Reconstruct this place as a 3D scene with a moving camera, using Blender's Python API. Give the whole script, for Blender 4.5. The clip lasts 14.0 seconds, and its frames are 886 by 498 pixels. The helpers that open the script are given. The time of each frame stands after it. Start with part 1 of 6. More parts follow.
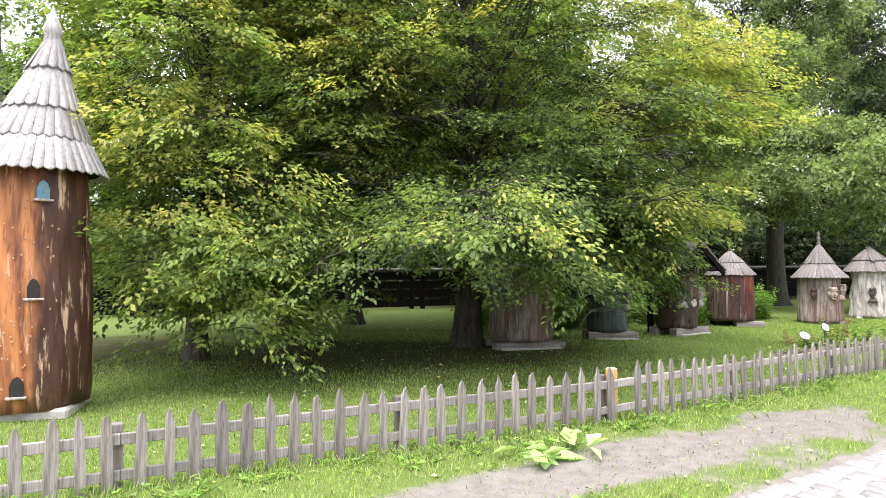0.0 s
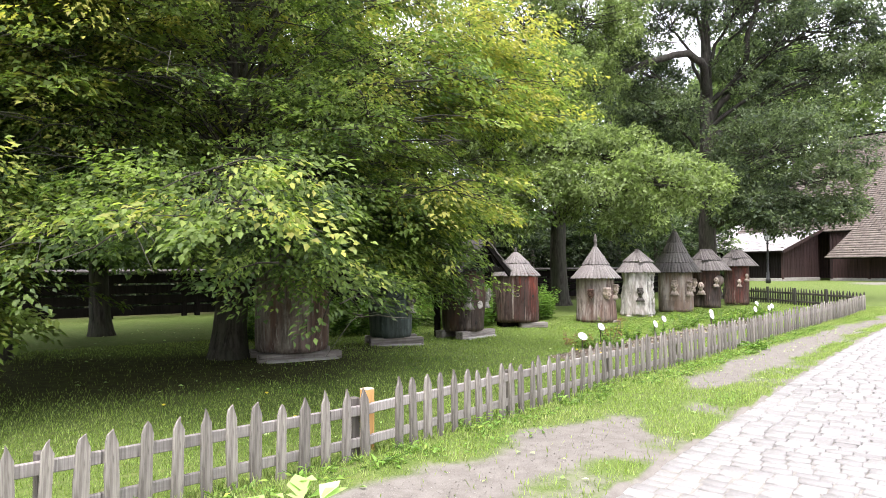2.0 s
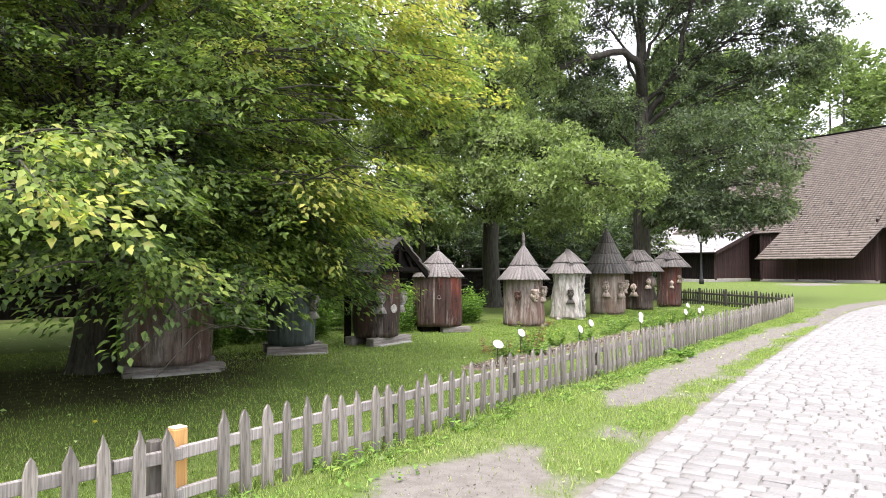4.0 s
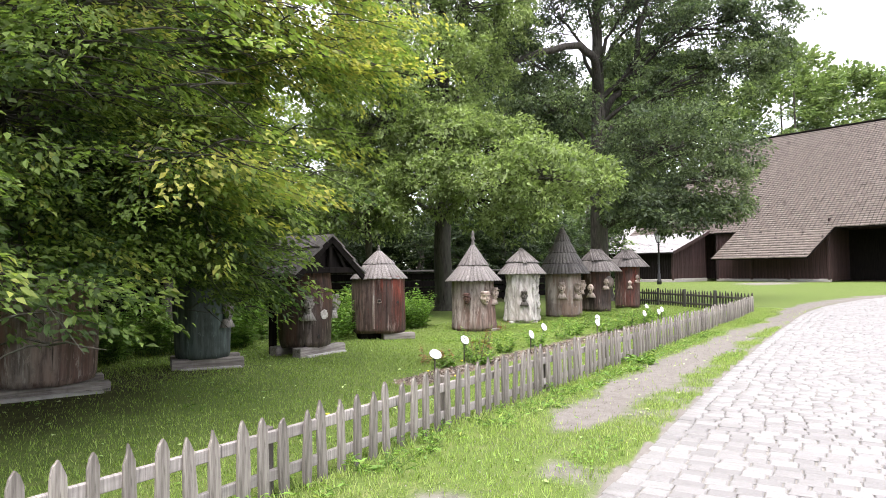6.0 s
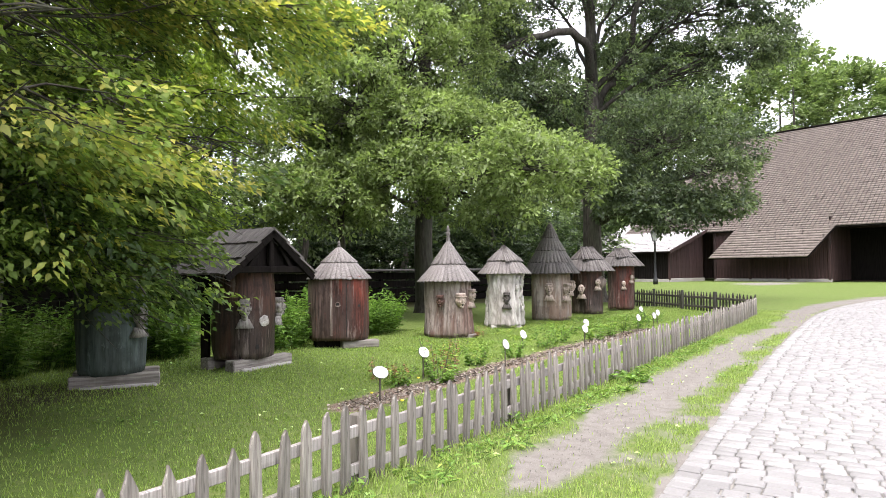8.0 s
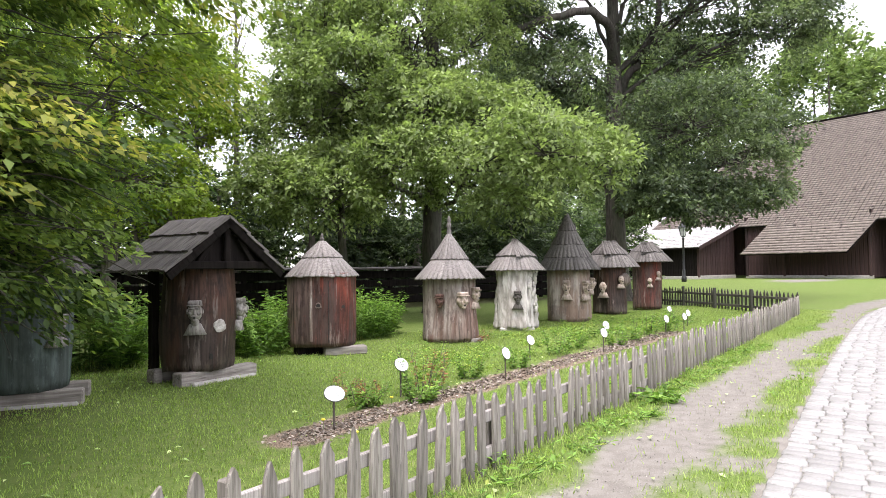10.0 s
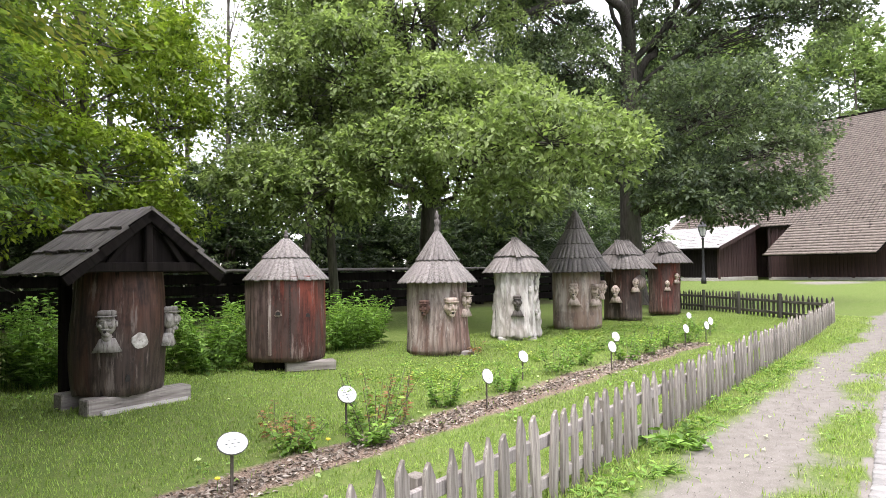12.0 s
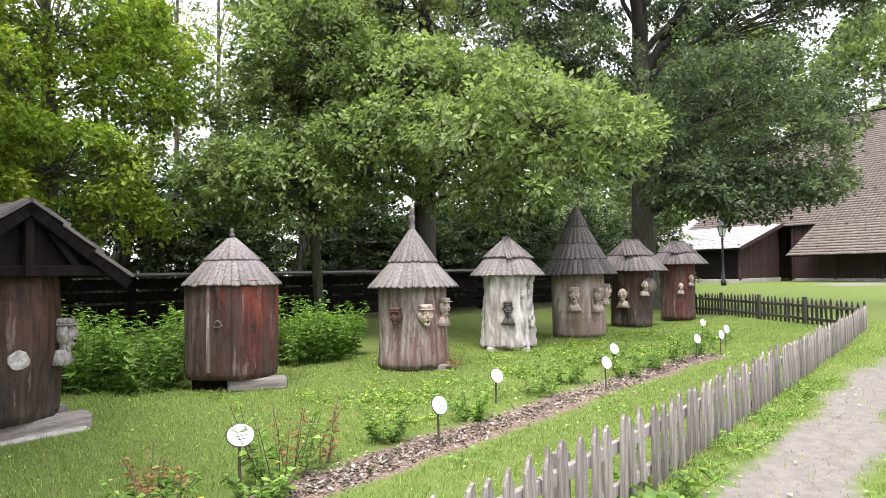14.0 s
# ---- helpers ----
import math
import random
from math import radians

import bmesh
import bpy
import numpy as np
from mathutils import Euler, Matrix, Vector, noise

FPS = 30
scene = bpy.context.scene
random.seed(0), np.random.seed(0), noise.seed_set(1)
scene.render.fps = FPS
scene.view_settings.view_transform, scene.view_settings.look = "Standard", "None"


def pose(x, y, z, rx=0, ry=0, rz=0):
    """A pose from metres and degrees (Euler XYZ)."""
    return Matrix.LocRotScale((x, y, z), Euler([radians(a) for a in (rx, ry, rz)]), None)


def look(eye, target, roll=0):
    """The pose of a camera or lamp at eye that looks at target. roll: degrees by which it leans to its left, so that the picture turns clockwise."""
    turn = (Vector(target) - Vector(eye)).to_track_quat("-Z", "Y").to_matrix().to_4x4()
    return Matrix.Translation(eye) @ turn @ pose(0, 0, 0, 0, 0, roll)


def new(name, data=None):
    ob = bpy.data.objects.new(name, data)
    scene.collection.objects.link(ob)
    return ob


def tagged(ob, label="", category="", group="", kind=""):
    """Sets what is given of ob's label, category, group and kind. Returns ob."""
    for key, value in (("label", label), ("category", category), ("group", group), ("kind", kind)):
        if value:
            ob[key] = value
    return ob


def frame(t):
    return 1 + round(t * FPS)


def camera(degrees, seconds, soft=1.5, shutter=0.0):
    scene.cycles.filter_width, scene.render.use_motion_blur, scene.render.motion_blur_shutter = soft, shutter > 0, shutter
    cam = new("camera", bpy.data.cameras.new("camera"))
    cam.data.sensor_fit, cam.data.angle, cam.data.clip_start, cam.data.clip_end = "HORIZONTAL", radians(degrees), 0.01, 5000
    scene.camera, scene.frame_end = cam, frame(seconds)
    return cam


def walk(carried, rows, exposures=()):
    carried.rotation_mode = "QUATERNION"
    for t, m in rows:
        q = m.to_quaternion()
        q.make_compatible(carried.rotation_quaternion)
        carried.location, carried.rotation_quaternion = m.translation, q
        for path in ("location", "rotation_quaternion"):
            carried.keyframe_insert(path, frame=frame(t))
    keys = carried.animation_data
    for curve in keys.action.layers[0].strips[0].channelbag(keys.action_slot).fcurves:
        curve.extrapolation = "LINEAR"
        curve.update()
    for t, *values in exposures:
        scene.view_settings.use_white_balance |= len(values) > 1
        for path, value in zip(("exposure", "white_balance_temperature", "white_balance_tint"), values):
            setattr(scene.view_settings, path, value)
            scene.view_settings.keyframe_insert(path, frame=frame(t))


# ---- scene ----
cam = camera(67.8, 14.0, soft=0.9)
EXPOSURE = 1.68
PATH = [
    (0, (0.266, -0.643, 1.693), (0.084, 1.348, 1.747), -0.3),
    (0.5, (0.405, -0.295, 1.659), (0.395, 1.705, 1.714), -0.1),
    (1, (0.529, 0.157, 1.636), (0.783, 2.14, 1.697), -0.3),
    (1.5, (0.77, 0.505, 1.626), (1.128, 2.472, 1.689), -0.4),
    (2, (0.935, 0.871, 1.628), (1.333, 2.83, 1.688), -0.3),
    (2.5, (1.187, 1.203, 1.623), (1.654, 3.147, 1.684), -0.3),
    (3, (1.474, 1.453, 1.645), (1.966, 3.39, 1.706), -0.3),
    (5.5, (2.515, 2.809, 1.604), (3.174, 4.696, 1.666), -0.3),
    (6, (2.783, 3.155, 1.586), (3.451, 5.039, 1.653), -0.6),
    (6.5, (3.081, 3.544, 1.596), (3.756, 5.426, 1.662), -0.6),
    (7, (3.398, 3.945, 1.58), (4.075, 5.826, 1.643), -0.4),
    (7.5, (3.686, 4.276, 1.571), (4.362, 6.158, 1.633), -0.4),
    (8, (3.951, 4.637, 1.588), (4.628, 6.518, 1.652), -0.5),
    (10.3, (5.217, 6.345, 1.523), (5.814, 8.253, 1.586), -0.8),
    (10.5, (5.334, 6.486, 1.536), (5.928, 8.395, 1.602), -0.8),
    (11, (5.608, 6.85, 1.529), (6.197, 8.76, 1.593), -0.8),
    (11.5, (5.845, 7.238, 1.516), (6.409, 9.155, 1.58), -0.7),
    (12, (6.088, 7.586, 1.552), (6.646, 9.506, 1.615), -0.7),
    (12.5, (6.364, 7.893, 1.573), (6.908, 9.817, 1.638), -0.7),
    (13, (6.59, 8.223, 1.577), (7.121, 10.15, 1.642), -0.6),
    (13.5, (6.877, 8.499, 1.567), (7.407, 10.426, 1.633), -0.7),
    (14, (7.17, 8.774, 1.554), (7.674, 10.708, 1.624), -0.9),
]
walk(cam, [(t, look(eye, target, roll)) for t, eye, target, roll in PATH], exposures=((0, EXPOSURE + 0.2, 6450, 17), (2.5, EXPOSURE + 0.12, 6450, 17), (7, EXPOSURE + 0.04, 6450, 17), (14, EXPOSURE + 0.04, 6450, 17)))

# ---- camera tail ----

# ---- world, sun, exposure ----
SUN_EL, SUN_AZ = 66.0, 215.0
world = bpy.data.worlds.new("overcast_sky")
scene.world = world
world.use_nodes = True
wn, wl = world.node_tree.nodes, world.node_tree.links
wn.clear()
w_out = wn.new("ShaderNodeOutputWorld")
w_add = wn.new("ShaderNodeAddShader")
w_sky = wn.new("ShaderNodeTexSky")
w_sky.sky_type, w_sky.sun_disc = "NISHITA", False
w_sky.sun_elevation, w_sky.sun_rotation = radians(SUN_EL), radians(SUN_AZ)
w_b1, w_b2 = wn.new("ShaderNodeBackground"), wn.new("ShaderNodeBackground")
w_b1.inputs[1].default_value = 0.05
w_b2.inputs[0].default_value, w_b2.inputs[1].default_value = (1.0, 0.99, 0.97, 1), 0.75
w_co, w_xyz, w_up = wn.new("ShaderNodeTexCoord"), wn.new("ShaderNodeSeparateXYZ"), wn.new("ShaderNodeMapRange")
w_up.inputs[3].default_value, w_up.inputs[4].default_value = 0.5, 1.15
wl.new(w_co.outputs["Generated"], w_xyz.inputs[0])
wl.new(w_xyz.outputs[2], w_up.inputs[0])
wl.new(w_up.outputs[0], w_b2.inputs[1])
wl.new(w_sky.outputs[0], w_b1.inputs[0])
wl.new(w_b1.outputs[0], w_add.inputs[0])
wl.new(w_b2.outputs[0], w_add.inputs[1])
wl.new(w_add.outputs[0], w_out.inputs[0])

sun_data = bpy.data.lights.new("sun", "SUN")
sun_data.energy, sun_data.angle, sun_data.color = 1.4, radians(25), (1.0, 0.96, 0.9)
sun = new("sun", sun_data)
az, el = radians(SUN_AZ), radians(SUN_EL)
sun.matrix_world = look((0, 0, 40), (-30 * math.sin(az), -30 * math.cos(az), 40 - 30 * math.tan(el)))


# ---- materials ----
def shader(name):
    m = bpy.data.materials.new(name)
    m.use_nodes = True
    return m, m.node_tree.nodes, m.node_tree.links, m.node_tree.nodes["Principled BSDF"]


def mixed(n, l, fac, a, b, mode="MIX"):
    k = n.new("ShaderNodeMix")
    k.data_type, k.blend_type = "RGBA", mode
    for socket, v in ((k.inputs[0], fac), (k.inputs[6], a), (k.inputs[7], b)):
        if isinstance(v, (int, float)):
            socket.default_value = v
        elif isinstance(v, tuple):
            socket.default_value = (*v, 1)
        else:
            l.new(v, socket)
    return k.outputs[2]


def noise_of(n, l, scale, detail=4, stretch=(1, 1, 1), coord="Object", shift=0.0, rough=0.55):
    c, m, t = n.new("ShaderNodeTexCoord"), n.new("ShaderNodeMapping"), n.new("ShaderNodeTexNoise")
    m.inputs["Scale"].default_value = stretch
    m.inputs["Location"].default_value = (shift, shift * 0.7, shift * 1.3)
    t.inputs["Scale"].default_value, t.inputs["Detail"].default_value, t.inputs["Roughness"].default_value = scale, detail, rough
    l.new(c.outputs[coord], m.inputs[0])
    l.new(m.outputs[0], t.inputs["Vector"])
    return t.outputs["Fac"]


def ranged(n, l, value, lo, hi, to_lo=0.0, to_hi=1.0):
    r = n.new("ShaderNodeMapRange")
    r.interpolation_type = "SMOOTHSTEP"
    for i, v in enumerate((lo, hi, to_lo, to_hi)):
        r.inputs[i + 1].default_value = v
    l.new(value, r.inputs[0])
    return r.outputs[0]


def bumped(n, l, bsdf, height, strength, distance):
    b = n.new("ShaderNodeBump")
    b.inputs["Strength"].default_value, b.inputs["Distance"].default_value = strength, distance
    l.new(height, b.inputs["Height"])
    l.new(b.outputs[0], bsdf.inputs["Normal"])


def wood(name, light, dark, stain, stain_amount=0.5, rough=0.85, grain=(26, 26, 1.3), bump=0.5, shift=0.0, vary=0.25, pale=None, low=0.42, high=0.6, bands=(), sheen=0.25, blotch=0.0):
    """Weathered timber: long grain, dark cracks, broad stains and a difference from piece to piece. Bands turn one
    side, the top or the foot towards another colour.
    """
    m, n, l, b = shader(name)
    g = noise_of(n, l, 1.0, 6, grain, shift=shift)
    fine = noise_of(n, l, 1.0, 3, tuple(3.1 * v for v in grain), shift=shift + 3)
    c = mixed(n, l, ranged(n, l, g, 0.3, 0.68), dark, light)
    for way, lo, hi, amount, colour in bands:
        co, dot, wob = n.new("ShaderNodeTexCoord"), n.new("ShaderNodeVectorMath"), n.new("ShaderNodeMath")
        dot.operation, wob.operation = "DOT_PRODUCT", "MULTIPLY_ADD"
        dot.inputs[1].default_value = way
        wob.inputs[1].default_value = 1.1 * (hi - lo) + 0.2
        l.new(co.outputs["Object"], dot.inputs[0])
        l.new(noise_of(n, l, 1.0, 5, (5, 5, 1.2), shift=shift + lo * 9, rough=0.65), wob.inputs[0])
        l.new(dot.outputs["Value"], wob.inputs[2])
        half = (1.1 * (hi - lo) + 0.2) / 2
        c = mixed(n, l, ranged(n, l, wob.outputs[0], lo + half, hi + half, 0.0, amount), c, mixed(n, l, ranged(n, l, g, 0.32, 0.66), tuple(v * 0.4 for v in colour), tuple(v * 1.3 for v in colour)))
    c = mixed(n, l, ranged(n, l, fine, 0.3, 0.42, 0.55, 0.0), c, tuple(v * 0.35 for v in dark))
    crack = noise_of(n, l, 1.0, 2, (grain[0] * 0.8, grain[1] * 0.8, grain[2] * 0.35), shift=shift + 31)
    c = mixed(n, l, ranged(n, l, crack, 0.27, 0.36, 0.85, 0.0), c, tuple(v * 0.18 for v in dark))
    broad = noise_of(n, l, 1.0, 5, (3.2, 3.2, 0.5), shift=shift + 11, rough=0.65)
    s = ranged(n, l, broad, low, high, 0.0, stain_amount)
    c = mixed(n, l, s, c, stain)
    if pale:
        p = noise_of(n, l, 1.0, 6, (9, 9, 1.1), shift=shift + 23, rough=0.7)
        c = mixed(n, l, ranged(n, l, p, 0.56, 0.66, 0.0, 0.8), c, pale)
    if blotch:
        d1 = noise_of(n, l, 1.0, 6, (6, 6, 3.2), shift=shift + 41, rough=0.7)
        d2 = noise_of(n, l, 1.0, 5, (13, 13, 5), shift=shift + 53, rough=0.75)
        c = mixed(n, l, ranged(n, l, d1, 0.5, 0.66, 0.0, blotch), c, tuple(v * 0.55 for v in dark))
        c = mixed(n, l, ranged(n, l, d2, 0.57, 0.7, 0.0, blotch), c, tuple(min(0.8, v * 1.5) for v in light))
    info, geo, add = n.new("ShaderNodeObjectInfo"), n.new("ShaderNodeNewGeometry"), n.new("ShaderNodeMath")
    add.operation = "ADD"
    l.new(info.outputs["Random"], add.inputs[0])
    l.new(geo.outputs["Random Per Island"], add.inputs[1])
    v = ranged(n, l, add.outputs[0], 0.0, 2.0, 1 - vary, 1 + vary)
    hsv = n.new("ShaderNodeHueSaturation")
    l.new(v, hsv.inputs["Value"])
    l.new(c, hsv.inputs["Color"])
    l.new(hsv.outputs[0], b.inputs["Base Color"])
    b.inputs["Roughness"].default_value = rough
    b.inputs["Specular IOR Level"].default_value = sheen
    bumped(n, l, b, g, bump, 0.02)
    return m


def plain(name, a, b_, scale, rough=0.8, bump=0.2, dist=0.01, metal=0.0, detail=5):
    m, n, l, b = shader(name)
    f = noise_of(n, l, scale, detail)
    big = noise_of(n, l, scale * 0.13, 3, shift=5)
    c = mixed(n, l, ranged(n, l, f, 0.3, 0.7), a, b_)
    c = mixed(n, l, ranged(n, l, big, 0.35, 0.7, 0.0, 0.35), c, tuple(v * 0.6 for v in a))
    l.new(c, b.inputs["Base Color"])
    b.inputs["Roughness"].default_value, b.inputs["Metallic"].default_value = rough, metal
    if bump:
        bumped(n, l, b, f, bump, dist)
    return m


def leaf_material(name, dark, light, yellow, through_amount=0.3, rough=0.58):
    """Foliage: colour from the tint of each leaf, with light passing through the blade."""
    m, n, l, b = shader(name)
    at = n.new("ShaderNodeAttribute")
    at.attribute_name = "tint"
    geo = n.new("ShaderNodeNewGeometry")
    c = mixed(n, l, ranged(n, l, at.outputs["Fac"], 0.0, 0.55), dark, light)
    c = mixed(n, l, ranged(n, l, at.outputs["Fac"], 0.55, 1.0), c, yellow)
    hsv = n.new("ShaderNodeHueSaturation")
    l.new(ranged(n, l, geo.outputs["Random Per Island"], 0, 1, 0.7, 1.3), hsv.inputs["Value"])
    l.new(c, hsv.inputs["Color"])
    l.new(hsv.outputs[0], b.inputs["Base Color"])
    b.inputs["Roughness"].default_value = rough
    b.inputs["Specular IOR Level"].default_value = 0.35
    tr, mx = n.new("ShaderNodeBsdfTranslucent"), n.new("ShaderNodeMixShader")
    warm = mixed(n, l, 0.5, hsv.outputs[0], (0.75, 0.95, 0.25), "MULTIPLY")
    bright = mixed(n, l, 1.0, warm, (1.7, 1.7, 1.5), "MULTIPLY")
    l.new(bright, tr.inputs[0])
    mx.inputs[0].default_value = through_amount
    l.new(b.outputs[0], mx.inputs[1])
    l.new(tr.outputs[0], mx.inputs[2])
    l.new(mx.outputs[0], n["Material Output"].inputs[0])
    return m


def ground_material():
    """Mown grass with worn earth, mulch and bare shaded soil where those masks lie."""
    m, n, l, b = shader("lawn_and_earth")
    fine = noise_of(n, l, 55, 5)
    mid = noise_of(n, l, 7, 4, shift=2)
    big = noise_of(n, l, 0.55, 4, shift=9)
    grass = mixed(n, l, ranged(n, l, fine, 0.3, 0.7), (0.06, 0.094, 0.02), (0.132, 0.178, 0.048))
    grass = mixed(n, l, ranged(n, l, mid, 0.45, 0.7, 0, 0.6), grass, (0.16, 0.178, 0.066))
    grass = mixed(n, l, ranged(n, l, big, 0.45, 0.7, 0, 0.6), grass, (0.105, 0.155, 0.036))
    speck = noise_of(n, l, 120, 3, shift=4)
    earth = mixed(n, l, ranged(n, l, mid, 0.3, 0.7), (0.145, 0.132, 0.117), (0.19, 0.175, 0.158))
    earth = mixed(n, l, ranged(n, l, speck, 0.58, 0.66, 0, 0.7), earth, (0.26, 0.24, 0.215))
    mulch = mixed(n, l, ranged(n, l, fine, 0.35, 0.65), (0.075, 0.05, 0.035), (0.26, 0.2, 0.16))
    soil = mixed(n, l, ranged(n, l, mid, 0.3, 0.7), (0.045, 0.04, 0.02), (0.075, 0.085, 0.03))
    c = grass
    edge = n.new("ShaderNodeMath")
    edge.operation = "MULTIPLY_ADD"
    edge.inputs[1].default_value, edge.inputs[2].default_value = 0.7, -0.35
    l.new(mixed(n, l, 0.5, mid, fine), edge.inputs[0])
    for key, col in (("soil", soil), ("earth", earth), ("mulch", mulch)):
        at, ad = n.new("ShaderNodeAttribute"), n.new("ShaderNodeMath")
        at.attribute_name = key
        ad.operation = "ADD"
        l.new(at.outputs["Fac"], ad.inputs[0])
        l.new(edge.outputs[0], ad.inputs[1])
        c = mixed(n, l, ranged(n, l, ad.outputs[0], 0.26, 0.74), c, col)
    l.new(c, b.inputs["Base Color"])
    b.inputs["Roughness"].default_value = 0.95
    b.inputs["Specular IOR Level"].default_value = 0.1
    bumped(n, l, b, fine, 0.5, 0.012)
    return m


def stone_material():
    m, n, l, b = shader("granite_sett")
    info, geo, add = n.new("ShaderNodeObjectInfo"), n.new("ShaderNodeNewGeometry"), n.new("ShaderNodeMath")
    add.operation = "ADD"
    l.new(info.outputs["Random"], add.inputs[0])
    l.new(geo.outputs["Random Per Island"], add.inputs[1])
    f, g = noise_of(n, l, 60, 5), noise_of(n, l, 0.7, 5, coord="Generated")
    c = mixed(n, l, ranged(n, l, add.outputs[0], 0.2, 1.8), (0.185, 0.179, 0.173), (0.285, 0.277, 0.268))
    c = mixed(n, l, ranged(n, l, f, 0.35, 0.6, 0.4, 0.0), c, (0.14, 0.132, 0.124))
    l.new(c, b.inputs["Base Color"])
    b.inputs["Roughness"].default_value = 0.62
    bumped(n, l, b, f, 0.35, 0.01)
    return m


M_GROUND = ground_material()
M_SETT = stone_material()
M_JOINT = plain("sandy_joint", (0.17, 0.16, 0.14), (0.26, 0.245, 0.22), 40)
M_PICKET = wood("grey_picket_wood", (0.33, 0.303, 0.272), (0.14, 0.124, 0.11), (0.1, 0.087, 0.076), 0.65, vary=0.4, grain=(45, 45, 2.2))
M_RAIL = wood("grey_rail_wood", (0.37, 0.34, 0.32), (0.19, 0.17, 0.16), (0.12, 0.11, 0.1), 0.5, grain=(2.0, 2.0, 60), vary=0.2)
M_DARKFENCE = wood("dark_fence_wood", (0.085, 0.075, 0.065), (0.03, 0.027, 0.024), (0.05, 0.055, 0.04), 0.5, grain=(30, 30, 2))
M_FRESH = wood("fresh_yellow_wood", (0.62, 0.36, 0.13), (0.42, 0.21, 0.07), (0.5, 0.3, 0.12), 0.5, vary=0.1)
M_CUT = plain("fresh_cut_end_grain", (0.72, 0.62, 0.45), (0.62, 0.5, 0.33), 40)
M_SHINGLE = wood("silvered_shingle", (0.255, 0.235, 0.225), (0.12, 0.108, 0.102), (0.165, 0.148, 0.142), 0.45, vary=0.22, grain=(40, 40, 2.0))
M_SHINGLE_D = wood("darkened_shingle", (0.155, 0.142, 0.135), (0.065, 0.058, 0.055), (0.09, 0.082, 0.078), 0.5, vary=0.34, grain=(40, 40, 2.0))
M_SHINGLE_L = wood("pale_silver_shingle", (0.44, 0.42, 0.415), (0.27, 0.253, 0.25), (0.31, 0.295, 0.29), 0.4, vary=0.25, grain=(40, 40, 2.0))
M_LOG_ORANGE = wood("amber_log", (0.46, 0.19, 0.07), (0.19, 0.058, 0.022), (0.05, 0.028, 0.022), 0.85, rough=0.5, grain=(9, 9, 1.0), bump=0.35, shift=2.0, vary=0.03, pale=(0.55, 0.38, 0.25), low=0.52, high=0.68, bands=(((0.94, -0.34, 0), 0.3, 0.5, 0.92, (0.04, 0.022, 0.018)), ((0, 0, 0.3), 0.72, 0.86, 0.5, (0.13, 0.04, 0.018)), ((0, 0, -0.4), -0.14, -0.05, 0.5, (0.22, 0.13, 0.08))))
M_LOG_RED = wood("red_brown_log", (0.1, 0.031, 0.023), (0.034, 0.015, 0.012), (0.066, 0.045, 0.039), 0.8, rough=0.7, grain=(17, 17, 1.7), bump=0.8, shift=1.0, vary=0.03, pale=(0.2, 0.155, 0.14), low=0.46, high=0.6, bands=(((-1, -0.2, 0), 0.2, 0.5, 0.75, (0.12, 0.095, 0.085)), ((0, 0, -1), -0.5, -0.1, 0.55, (0.1, 0.06, 0.05)), ((0.3, 0, 0.4), 0.38, 0.6, 0.6, (0.17, 0.036, 0.021))), blotch=0.55)
M_LOG_DARK = wood("dark_brown_log", (0.056, 0.038, 0.031), (0.017, 0.0125, 0.011), (0.075, 0.028, 0.017), 0.42, rough=0.62, pale=(0.16, 0.13, 0.115), bands=(((0.1, -0.3, 0.5), 0.5, 0.72, 0.4, (0.1, 0.036, 0.02)), ((0, 0, -1), -0.4, -0.1, 0.5, (0.13, 0.105, 0.09))), grain=(20, 20, 1.1), shift=4.0, vary=0.03, low=0.52, high=0.64, blotch=0.55)
M_LOG_GREY = wood("grey_brown_log", (0.3, 0.255, 0.23), (0.115, 0.09, 0.078), (0.13, 0.07, 0.055), 0.8, pale=(0.36, 0.33, 0.3), bands=(((0.7, -0.5, -0.1), 0.2, 0.5, 0.6, (0.15, 0.075, 0.055)), ((0, 0, -1), -0.35, -0.05, 0.5, (0.13, 0.1, 0.085))), grain=(15, 15, 1.5), shift=5.0, vary=0.03, low=0.5, high=0.66, blotch=0.55)
M_LOG_WHITE = wood("bleached_log", (0.54, 0.515, 0.485), (0.22, 0.2, 0.182), (0.26, 0.225, 0.2), 0.5, grain=(10, 10, 1.8), shift=6.0, vary=0.03, bump=0.7, blotch=0.3)
M_LOG_TAN = wood("tan_grey_log", (0.38, 0.33, 0.29), (0.16, 0.13, 0.11), (0.2, 0.13, 0.095), 0.7, bands=(((0, 0, -1), -0.5, -0.45, 0.5, (0.14, 0.11, 0.095)), ((0, 0, 1), 1.2, 1.5, 0.5, (0.12, 0.09, 0.075))), grain=(11, 11, 1.4), shift=7.0, vary=0.03, blotch=0.55)
M_LOG_TEAL = wood("grey_green_log", (0.11, 0.14, 0.13), (0.045, 0.062, 0.058), (0.045, 0.05, 0.045), 0.6, grain=(16, 16, 1.0), shift=8.0, vary=0.03, blotch=0.55)
M_CARVED = wood("pale_carved_wood", (0.55, 0.47, 0.41), (0.3, 0.24, 0.2), (0.2, 0.15, 0.12), 0.4, grain=(30, 30, 5), vary=0.2)
M_CARVED_G = wood("grey_carved_wood", (0.42, 0.40, 0.37), (0.2, 0.185, 0.17), (0.12, 0.1, 0.09), 0.4, grain=(30, 30, 5), vary=0.2)
M_CARVED_D = wood("dark_carved_wood", (0.16, 0.145, 0.13), (0.07, 0.06, 0.053), (0.05, 0.043, 0.04), 0.4, grain=(30, 30, 5), vary=0.15)
